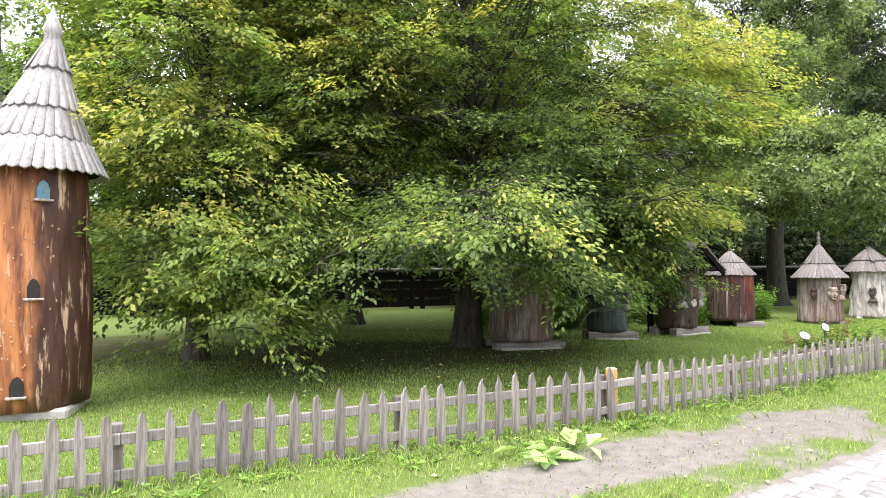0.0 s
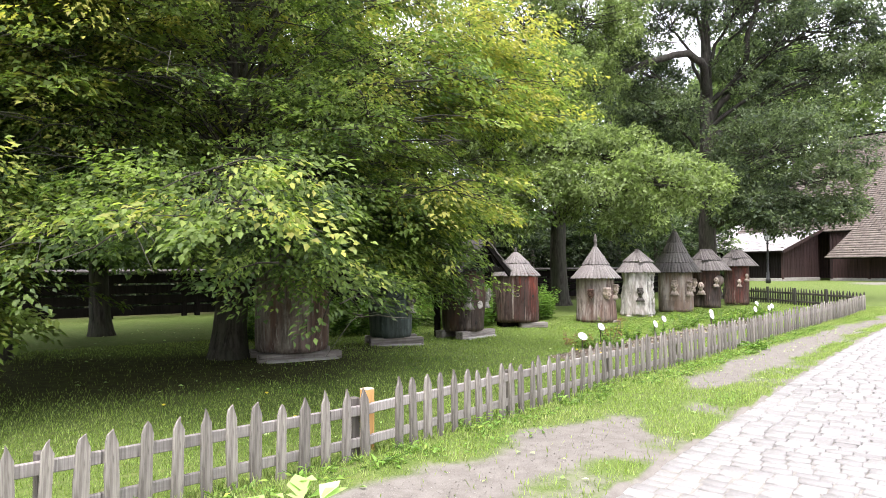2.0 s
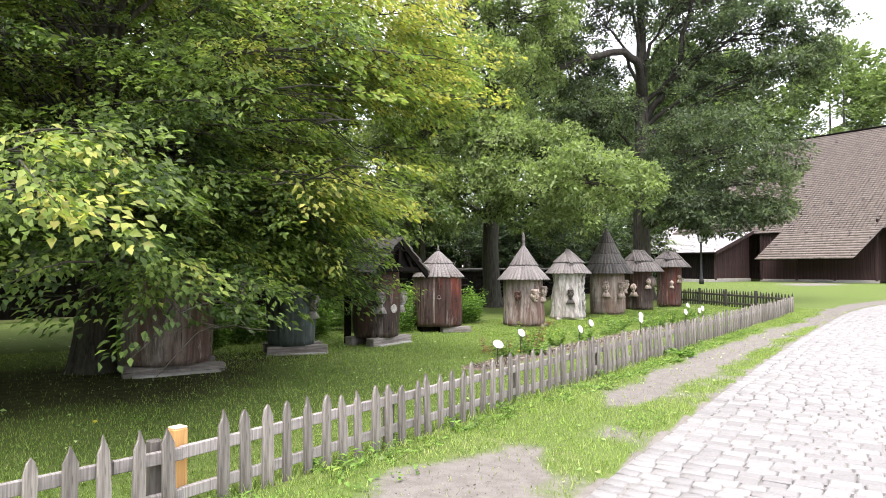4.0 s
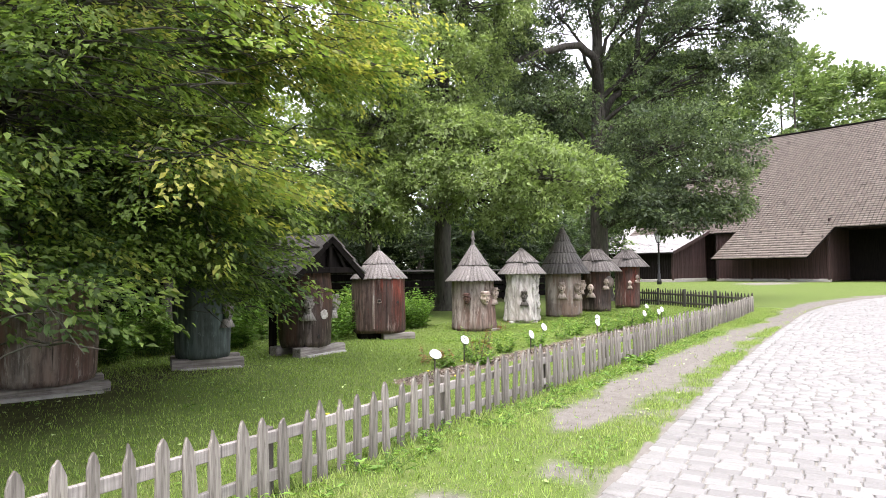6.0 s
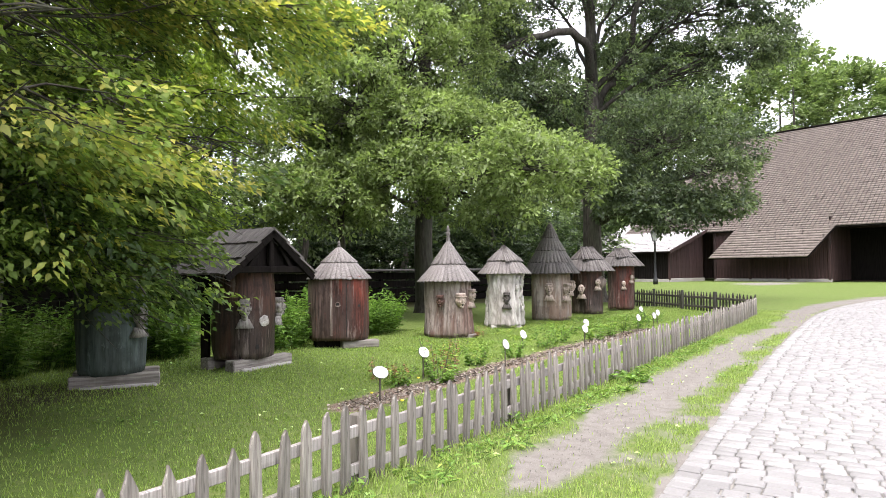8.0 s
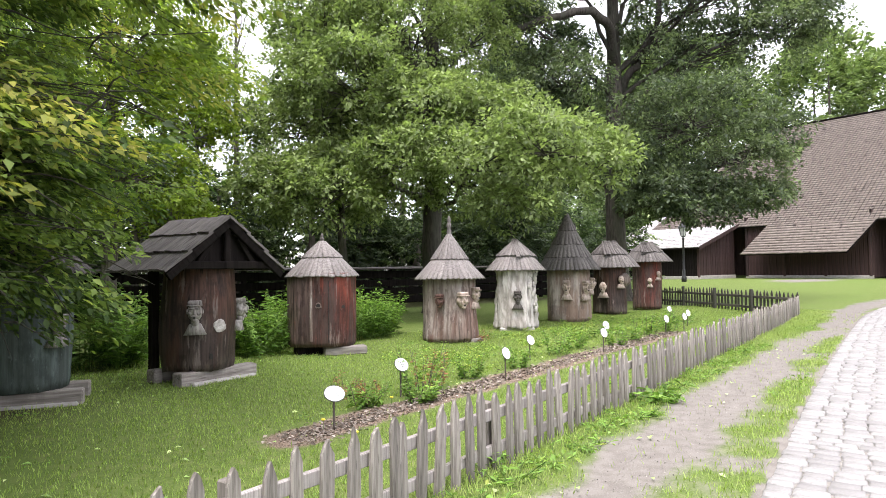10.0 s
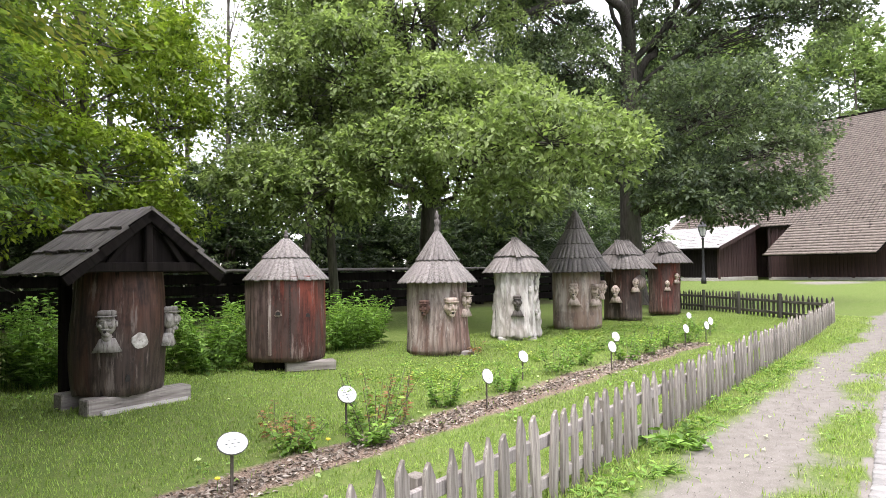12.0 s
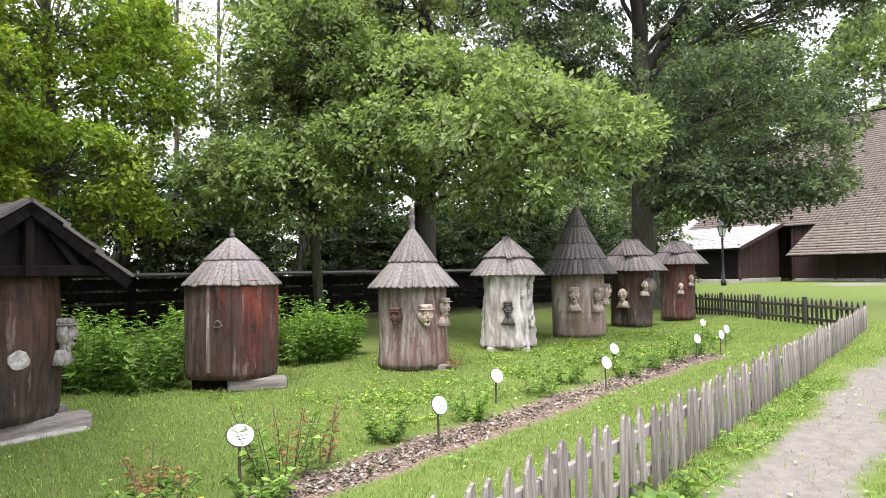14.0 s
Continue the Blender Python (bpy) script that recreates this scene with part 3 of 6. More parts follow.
# ---- ground ----
EDGE = [(-14.0, -9.5), (-3.0, 0.2), (1.85, 4.34), (3.9, 6.02), (6.5, 8.2), (9.1, 10.35), (12.64, 13.2), (18.0, 17.4), (23.0, 21.2), (29.0, 24.9), (36.0, 28.0), (47.0, 31.0)]
FENCE = [(-8.5, 0.2), (-5.8, 2.05), (-3.0, 3.85), (-1.2, 5.05), (1.5, 6.66), (5.2, 9.55), (10.1, 13.2), (15.5, 17.3), (20.9, 21.5)]
TRACK = [(-4.0, 1.0), (0.6, 4.8), (2.4, 5.95), (4.3, 7.35), (6.2, 9.2), (8.3, 10.85), (12.2, 13.75), (15.0, 16.0), (18.3, 17.9), (22.5, 21.4), (28.0, 25.2), (36.0, 28.6)]
BED = [(5.6, 12.3), (7.3, 13.6), (8.2, 14.35), (9.8, 15.5), (11.4, 16.7), (12.6, 17.6), (14.6, 18.9)]


def rounded(line):
    """The line with its corners cut twice."""
    for _ in range(2):
        out = [line[0]]
        for (x0, y0), (x1, y1) in zip(line, line[1:]):
            out += [(0.75 * x0 + 0.25 * x1, 0.75 * y0 + 0.25 * y1), (0.25 * x0 + 0.75 * x1, 0.25 * y0 + 0.75 * y1)]
        line = out + [line[-1]]
    return line


EDGE, TRACK, BED = rounded(EDGE), rounded(TRACK), rounded(BED)


def off_line(px, py, line):
    """Distance to a polyline, and on which side (left positive)."""
    best = np.full(px.shape, 1e9)
    side = np.zeros(px.shape)
    for (x0, y0), (x1, y1) in zip(line, line[1:]):
        ex, ey = x1 - x0, y1 - y0
        t = np.clip(((px - x0) * ex + (py - y0) * ey) / (ex * ex + ey * ey), 0, 1)
        d = np.hypot(px - x0 - t * ex, py - y0 - t * ey)
        s = np.sign(ex * (py - y0) - ey * (px - x0))
        side = np.where(d < best, s, side)
        best = np.minimum(best, d)
    return best, side


def terrain(x, y):
    x, y = np.asarray(x, float), np.asarray(y, float)
    p = np.stack([x.ravel(), y.ravel(), np.zeros(x.size)], 1)
    z = (0.018 * fbm(p, 0.8) + 0.008 * fbm(p, 3.1, 4)).reshape(x.shape)
    far = np.hypot(x, y)
    rise = np.clip((far - 44) / 22, 0, 1)
    z = z + 0.3 * rise * rise * (3 - 2 * rise)
    d, s = off_line(x, y, EDGE)
    road = np.clip(np.where(s < 0, d - 0.02, 0) / 0.12, 0, 1)
    z = z * (1 - road) - 0.07 * road
    dt, _ = off_line(x, y, TRACK)
    return z - 0.018 * np.exp(-(dt / 0.4) ** 2)


def ground_at(x, y):
    return float(terrain(np.array([x]), np.array([y]))[0])


def axis_steps(lo, hi, step, far_lo, far_hi):
    inner = np.arange(lo, hi + 1e-6, step)
    grow = np.cumsum(step * 1.35 ** np.arange(1, 40))
    return np.concatenate([(lo - grow[lo - grow > far_lo])[::-1], inner, hi + grow[hi + grow < far_hi]])


def build_ground():
    xs, ys = axis_steps(-8, 25, 0.11, -900, 900), axis_steps(0.5, 30, 0.11, -900, 900)
    X, Y = np.meshgrid(xs, ys)
    Z = terrain(X, Y)
    P = np.stack([X.ravel(), Y.ravel(), Z.ravel()], 1)
    i = np.arange(len(ys) - 1)[:, None] * len(xs)
    j = np.arange(len(xs) - 1)[None]
    q = np.stack([i + j, i + j + 1, i + len(xs) + j + 1, i + len(xs) + j], -1).reshape(-1, 4)
    x, y = P[:, 0], P[:, 1]
    rag = fbm(P, 1.6, 3) * 0.5 + fbm(P, 4.3, 7) * 0.35
    dt, _ = off_line(x, y, TRACK)
    width = np.interp(x, [-2, 0.5, 2.5, 4.2, 4.7, 5.7, 6.4, 9, 14, 20, 36], [0.15, 0.42, 0.48, 0.42, -0.2, -0.2, 0.28, 0.4, 0.3, 0.34, 0.6])
    earth = np.clip(0.5 + (width * (1 + 0.7 * rag) - dt) / 0.5, 0, 1)
    de, se = off_line(x, y, EDGE)
    earth = np.maximum(earth, np.clip(0.4 - de / 0.12 + 0.6 * rag, 0, 0.8) * (se > 0))
    earth = np.maximum(earth, np.clip(0.3 + 0.9 * rag, 0, 0.75) * (se > 0) * np.clip((0.75 - de) / 0.3, 0, 1) * (x > 1.5))
    earth = np.maximum(earth, (se < 0) * 1.0)
    for cx, cy, r in ((45.5, 44.5, 2.0), (48.5, 40.5, 2.6), (43.0, 50.0, 1.6)):
        earth = np.maximum(earth, np.clip(1.3 - np.hypot(x - cx, y - cy) / r, 0, 1))
    db, _ = off_line(x, y, BED)
    mulch = np.clip(0.5 + (0.26 * (1 + 0.6 * rag) - db) / 0.22, 0, 1)
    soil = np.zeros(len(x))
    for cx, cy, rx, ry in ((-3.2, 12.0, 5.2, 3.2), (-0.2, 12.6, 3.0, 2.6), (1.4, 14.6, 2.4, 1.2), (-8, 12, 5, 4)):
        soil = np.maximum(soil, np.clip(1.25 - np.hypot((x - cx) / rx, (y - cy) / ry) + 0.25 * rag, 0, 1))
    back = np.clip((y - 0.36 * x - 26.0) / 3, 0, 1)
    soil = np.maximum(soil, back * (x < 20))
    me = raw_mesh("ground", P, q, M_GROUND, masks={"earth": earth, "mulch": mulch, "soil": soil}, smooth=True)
    tagged(link("ground", me), "mown green lawn with worn brown earth and mulch", "ground", kind="structure")


build_ground()


# ---- picket fences ----
def along(line, step):
    """Points and headings at even steps along a polyline."""
    pts = [Vector((*p, 0)) for p in line]
    out, left = [], 0.0
    for a, b in zip(pts, pts[1:]):
        d = (b - a).length
        s = left
        while s < d:
            p = a.lerp(b, s / d)
            out.append((p.x, p.y, math.degrees(math.atan2(b.y - a.y, b.x - a.x))))
            s += step
        left = s - d
    return out


def picket_mesh(i, h, w, t, material):
    """A pointed board with a chipped, slightly uneven outline."""
    r = random.Random(40 + i)
    j = lambda a: r.uniform(-a, a)
    outline = [(-w / 2 + j(.006), -0.06), (w / 2 + j(.006), -0.06), (w / 2 + j(.008), h * 0.45), (w / 2 - 0.004 + j(.005), h - 0.1 + j(.012)), (w * 0.2 + j(.008), h - 0.035 + j(.01)),
               (0.004 + j(.012), h + j(.012)), (-w * 0.22 + j(.008), h - 0.04 + j(.01)), (-w / 2 + 0.004 + j(.005), h - 0.1 + j(.012)), (-w / 2 + j(.008), h * 0.5)]
    bm = bmesh.new()
    front = [bm.verts.new((x, -t / 2, z)) for x, z in outline]
    rear = [bm.verts.new((x, t / 2, z)) for x, z in outline]
    bm.faces.new(front)
    bm.faces.new(rear[::-1])
    for k in range(len(outline)):
        bm.faces.new((front[k - 1], rear[k - 1], rear[k], front[k]))
    bmesh.ops.recalc_face_normals(bm, faces=bm.faces)
    me = bpy.data.meshes.new("picket")
    bm.to_mesh(me)
    bm.free()
    me.materials.append(material)
    return me


def picket_fence(line, label, step, h, w, material, rail_mat, rails, post_every, seed, post_h, joint_at=()):
    r = random.Random(seed)
    root = thing("picket_fence", pose(line[0][0], line[0][1], 0), label, "fence")
    inv = root.matrix_world.inverted()
    kinds = [picket_mesh(seed + i, h, w, 0.024, material) for i in range(7)]
    wide, tight = along(line, step), along(line, step * 0.93)
    for x, y, head in [p for p in wide if p[0] < 6] + [p for p in tight if p[0] >= 6]:
        if math.hypot(x - 1.52, y - 6.68) < 0.07:
            continue
        m = pose(x + r.uniform(-.012, .012), y + r.uniform(-.012, .012), ground_at(x, y) + r.uniform(-.025, .02), r.uniform(-1.5, 1.5), r.uniform(-2.2, 2.2), head + r.uniform(-3, 3))
        ob = link("picket", r.choice(kinds), root, inv @ m @ Matrix.Diagonal((r.uniform(.86, 1.14), 1, r.uniform(.96, 1.04), 1)))
    for z, hh in rails:
        for (x0, y0), (x1, y1) in zip(line, line[1:]):
            d = math.hypot(x1 - x0, y1 - y0)
            head = math.degrees(math.atan2(y1 - y0, x1 - x0))
            gz = (ground_at(x0, y0) + ground_at(x1, y1)) / 2
            bm = box(0, 0, 0, hh, 0.038, d + 0.02, 0.006)
            part("rail", bm, rail_mat, root, m=inv @ pose((x0 + x1) / 2, (y0 + y1) / 2, gz + z, 0, 0, head) @ pose(0, 0.034, 0, 0, 90, 0))
    for x, y, head in along(line, post_every)[1:]:
        part("post", box(0, 0.1, post_h / 2 - 0.05, 0.085, 0.085, post_h + 0.1, 0.008), material, root, m=inv @ pose(x, y, ground_at(x, y), 0, 0, head))
    return root


front_fence = picket_fence(FENCE, "weathered grey wooden picket fence with pointed boards beside lawn", 0.2, 0.61, 0.088, M_PICKET, M_RAIL, ((0.40, 0.085), (0.13, 0.08)), 2.35, 3, 0.5)
NORTH = [(20.95, 21.6), (21.15, 24.0), (21.4, 27.0), (21.6, 31.0)]
picket_fence(NORTH, "dark wooden picket fence across the lawn", 0.19, 0.72, 0.075, M_DARKFENCE, M_DARKFENCE, ((0.5, 0.08), (0.16, 0.08)), 1.9, 60, 0.74)
fresh = part("new_post", box(0, 0.13, 0.21, 0.1, 0.095, 0.7, 0.008), M_FRESH, front_fence, "fresh yellow wooden post", m=front_fence.matrix_world.inverted() @ pose(1.52, 6.69, 0, 0, 0, 37))
part("cut_top", box(0, 0.13, 0.564, 0.095, 0.09, 0.012, 0.003), M_CUT, fresh, "pale freshly cut top")


# ---- hives ----
def shingle_tier(r0, z0, r1, z1, count, seed, ridge=0.0, tooth=0.018, thick=0.022):
    """One course of narrow boards round a cone, or round a short ridge along x; their lower ends are pointed."""
    r = random.Random(seed)
    verts, faces = [], []

    def at(a, rad, z, hold):
        x, y = rad * math.cos(a), rad * math.sin(a)
        return (x + hold * ridge * math.cos(a) , y, z)

    for i in range(count):
        a0, a1 = 2 * math.pi * (i + 0.02) / count, 2 * math.pi * (i + 0.985) / count
        am = (a0 + a1) / 2
        dz, dr, lift = r.uniform(-.007, .007), r.uniform(-.005, .006), r.uniform(0, .005)
        k = len(verts)
        for t in (0, -thick):
            verts += [at(a0, r0, z0 + t + lift, 1), at(a1, r0, z0 + t + lift, 1), at(a1, r1 + dr, z1 + t + dz + lift, 1),
                      at(am, r1 + dr + tooth * 0.8, z1 + t + dz + lift - tooth, 1), at(a0, r1 + dr, z1 + t + dz + lift, 1)]
        for a, b, c in ((0, 1, 2), (0, 2, 4), (4, 2, 3), (5, 7, 6), (5, 9, 7), (9, 8, 7), (4, 3, 8), (4, 8, 9), (3, 2, 7), (3, 7, 8), (2, 1, 6), (2, 6, 7), (0, 4, 9), (0, 9, 5)):
            faces.append((k + a, k + b, k + c))
    return verts, faces


def hood(root, z_top, z_low, half_top, half_low, run, turn, material, seed, boards=9):
    """A flat panel of narrow boards laid over the front of the top course; their upper ends stand past the ridge."""
    r = random.Random(seed)
    for i in range(boards):
        f0, f1 = i / boards * 2 - 1 + 0.01, (i + 1) / boards * 2 - 1 - 0.01
        up, dn, lift = r.uniform(0.0, 0.03), r.uniform(-0.02, 0.02), r.uniform(0, 0.006)
        verts = []
        for t in (0.0, -0.025):
            for f, h, z, y in ((f0, half_top, z_top + up, 0.03), (f1, half_top, z_top + up, 0.03), (f1, half_low, z_low + dn, -run), (f0, half_low, z_low + dn, -run)):
                verts.append((f * h, y + t * 0.5, z + t + lift))
        faces = [(0, 1, 2, 3), (7, 6, 5, 4), (0, 3, 7, 4), (1, 5, 6, 2), (3, 2, 6, 7), (0, 4, 5, 1)]
        link("hood_board", raw_mesh("hood_board", verts, faces, material), root, pose(0, 0, 0, 0, 0, turn))


def cone_roof(root, tiers, material, count, seed, ridge=0.0, name="shingle_course", tooth=0.018, lean=(0, 0)):
    for i, (r0, z0, r1, z1) in enumerate(tiers):
        up = 0.04 * (len(tiers) - 1 - i)
        z0, z1 = z0 + up, z1 + up
        v, f = shingle_tier(r0, z0, r1, z1, count if isinstance(count, int) else count[i], seed + i, ridge, tooth)
        low, tall = tiers[-1][3], tiers[0][1] - tiers[-1][3]
        v = [(x + lean[0] * (z - low) / tall, y + lean[1] * (z - low) / tall, z) for x, y, z in v]
        link(name, raw_mesh(name, v, f, material), root)
    r, z = tiers[-1][2] * 0.97, tiers[-1][3] - 0.012
    part("roof_underside", lathe([(r * 0.2, z + 0.05), (r * 0.9, z + 0.015), (r * 0.9, z + 0.03), (r * 0.2, z + 0.1)], 24), M_TRIMDARK, root)


def log_body(root, r0, r1, z0, z1, material, seed, bulge=0.03, wobble=0.12, grain=0.03, label="", gnarl=0.0):
    steps = 40 if gnarl else 16
    prof = []
    for i in range(steps + 1):
        f = i / steps
        r = r0 + (r1 - r0) * f + bulge * math.sin(math.pi * f)
        if i == 0:
            r *= 0.97
        prof.append((r, z0 + (z1 - z0) * f))
    return part("log_body", lathe(prof, 110 if gnarl else 64, wobble, seed, grain, gnarl), material, root, label, smooth=True)


def on_log(r, deg, z, out=0.0):
    """The pose on a log's side: x across, y out of the wood, z up; deg is turned from the hive's front."""
    a = radians(-90 + deg)
    return pose((r + out) * math.cos(a), (r + out) * math.sin(a), z, 0, 0, deg - 180)


def carved_mask(root, m, h, material, hat=True, bust=True, hole=True, label="carved wooden face mask"):
    """A small carved head, one plain mesh: brow, nose, hat and shoulders roughly cut."""
    bm = bmesh.new()
    s = h / 0.42
    m = m @ pose(0, 0.02, 0)
    def blob(x, y, z, rx, ry, rz):
        made = bmesh.ops.create_icosphere(bm, subdivisions=2, radius=1)["verts"]
        for v in made:
            v.co = Vector((x + v.co.x * rx, y + v.co.y * ry, z + v.co.z * rz))
    blob(0, 0.045, 0.25, 0.085, 0.085, 0.115)
    blob(0, 0.125, 0.252, 0.017, 0.03, 0.042)
    blob(-0.036, 0.108, 0.294, 0.032, 0.02, 0.012)
    blob(0.036, 0.108, 0.294, 0.032, 0.02, 0.012)
    blob(-0.045, 0.1, 0.235, 0.028, 0.026, 0.026)
    blob(0.045, 0.1, 0.235, 0.028, 0.026, 0.026)
    blob(0, 0.12, 0.203, 0.042, 0.018, 0.012)
    blob(0, 0.088, 0.155, 0.038, 0.04, 0.03)
    blob(-0.085, 0.04, 0.255, 0.014, 0.022, 0.034)
    blob(0.085, 0.04, 0.255, 0.014, 0.022, 0.034)
    if hat:
        add_box(bm, 0, 0.05, 0.36, 0.15, 0.13, 0.055, 0.014)
        add_box(bm, 0, 0.07, 0.33, 0.165, 0.15, 0.014, 0.005)
    if bust:
        blob(0, 0.045, 0.13, 0.05, 0.05, 0.06)
        for v in add_box(bm, 0, 0.03, 0.045, 0.25, 0.12, 0.13):
            if v.co.z > 0.05:
                v.co.x *= 0.5
                v.co.y *= 0.75
    bmesh.ops.scale(bm, vec=(s, s, s), verts=bm.verts)
    ob = part("carved_mask", bm, material, root, label, smooth=True, m=m)
    if hole:
        part("mouth_hole", lathe([(0.016 * s, 0), (0.014 * s, 0.012 * s)], 10), M_HOLE, ob, "dark flight hole", m=pose(0, 0.122 * s, 0.185 * s, -90, 0, 0))
    return ob


def flight_hole(root, m, w=0.05, h=0.07, material=None):
    bm = bmesh.new()
    pts = [(-w / 2, 0), (w / 2, 0), (w / 2, h * .55), (w * .28, h * .88), (0, h), (-w * .28, h * .88), (-w / 2, h * .55)]
    a = [bm.verts.new((x, 0.012, z)) for x, z in pts]
    b = [bm.verts.new((x, -0.03, z)) for x, z in pts]
    bm.faces.new(a)
    bm.faces.new(b[::-1])
    for i in range(len(pts)):
        bm.faces.new((a[i - 1], b[i - 1], b[i], a[i]))
    return part("flight_hole", bm, material or M_HOLE, root, "dark arched flight hole", m=m)


def beam_plinth(root, w, d, h, gap):
    for s in (-1, 1):
        part("plinth_beam", box(0.06, s * gap / 2, h / 2 - 0.03, d, w, h + 0.06, 0.015), M_BEAM, root, m=pose(0, 0, 0, 0, 0, random.uniform(-3, 3)))
    part("plinth_stone", box(0.1, -gap / 2 - 0.1, 0.0, d * 0.85, 0.2, 0.07, 0.02), M_STONE, root)


def finial(root, z, h, material, r=0.045):
    prof = [(r * 1.2, z), (r * 1.25, z + h * .08), (r * .7, z + h * .12), (r * .95, z + h * .3), (r * .6, z + h * .42), (r, z + h * .5), (r * .9, z + h * .62), (r * .5, z + h * .68), (r * .85, z + h * .75), (r * .5, z + h * .9), (0.004, z + h)]
    part("finial", lathe(prof, 12), material, root, "turned wooden finial", smooth=True)


def hive(place, turn, label):
    return thing("log_beehive", pose(place[0], place[1], ground_at(*place), 0, 0, turn), label, "beehive", "carved log beehives on the lawn")


FRONT = 37.0

# tall amber hive by the path
h = hive((-5.38, 6.8), 20, "tall amber log beehive with tall pale shingled cone roof")
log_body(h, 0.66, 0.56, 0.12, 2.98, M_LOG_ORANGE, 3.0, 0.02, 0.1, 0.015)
cone_roof(h, [(0.06, 4.42, 0.24, 4.0), (0.2, 4.06, 0.42, 3.55), (0.38, 3.62, 0.58, 3.22), (0.54, 3.3, 0.82, 2.86)], M_SHINGLE_L, (14, 22, 32, 44), 10, tooth=0.03, lean=(0.22, -0.06))
part("finial", lathe([(0.085, 4.36), (0.1, 4.42), (0.09, 4.54), (0.105, 4.56), (0.1, 4.64), (0.05, 4.76), (0.004, 4.9)], 16), M_SHINGLE_L, h, "pale capped finial", smooth=True, m=pose(0.22, -0.06, 0))
for deg, z, mat in ((27, 2.5, M_BLUE), (19, 1.38, M_HOLE), (6, 0.3, M_HOLE), (-30, 2.0, M_HOLE)):
    part("flight_sill", box(0, 0.02, -0.012, 0.2, 0.06, 0.025, 0.005), M_CARVED, h, "pale wooden sill", m=on_log(0.69 - 0.034 * z, deg, z))
    flight_hole(h, on_log(0.69 - 0.034 * z, deg, z), 0.13, 0.22, mat)
part("plinth_stone", box(0, 0, 0.05, 1.1, 1.1, 0.14, 0.03), M_STONE, h)
for i in range(70):
    r = random.Random(700 + i)
    z, deg = r.uniform(0.3, 2.8), r.choice((-16, -4, 12, 36)) + r.gauss(0, 5) 
    bm = bmesh.new()
    bmesh.ops.create_icosphere(bm, subdivisions=1, radius=1)
    for v in bm.verts:
        v.co = Vector((v.co.x * 0.013, v.co.y * 0.012, v.co.z * 0.017)) * r.uniform(0.6, 1.3)
    part("knot", bm, M_LOG_ORANGE, h, smooth=True, m=on_log(0.672 - 0.034 * z, deg, z))

# wide brown hive under the trees
h = hive((0.62, 13.45), 12, "wide brown log beehive under low branches with shingled roof")
log_body(h, 0.66, 0.64, 0.16, 1.55, M_LOG_GREY, 5.0, 0.03, 0.08, 0.02)
cone_roof(h, [(0.05, 2.35, 0.5, 1.95), (0.45, 2.0, 0.84, 1.55)], M_SHINGLE_D, (34, 52), 14)
beam_plinth(h, 0.2, 1.5, 0.14, 0.8)

# grey-green hive
h = hive((2.68, 15.22), 5, "grey-green painted log beehive with dark shingled roof on plinth")
log_body(h, 0.46, 0.45, 0.18, 1.6, M_LOG_TEAL, 7.0, 0.03, 0.1, 0.02)
cone_roof(h, [(0.05, 2.15, 0.36, 1.86), (0.33, 1.9, 0.72, 1.56)], M_SHINGLE_D, (28, 44), 18)
carved_mask(h, on_log(0.45, 45, 0.7), 0.45, M_CARVED_G)
beam_plinth(h, 0.2, 1.15, 0.17, 0.62)


def slab(pts, thick, drop=(0, 0, -1)):
    bm = bmesh.new()
    t = [bm.verts.new(p) for p in pts]
    d = Vector(drop) * thick
    b = [bm.verts.new(Vector(p) + d) for p in pts]
    bm.faces.new(t)
    bm.faces.new(b[::-1])
    for i in range(len(pts)):
        bm.faces.new((t[i - 1], b[i - 1], b[i], t[i]))
    return bm


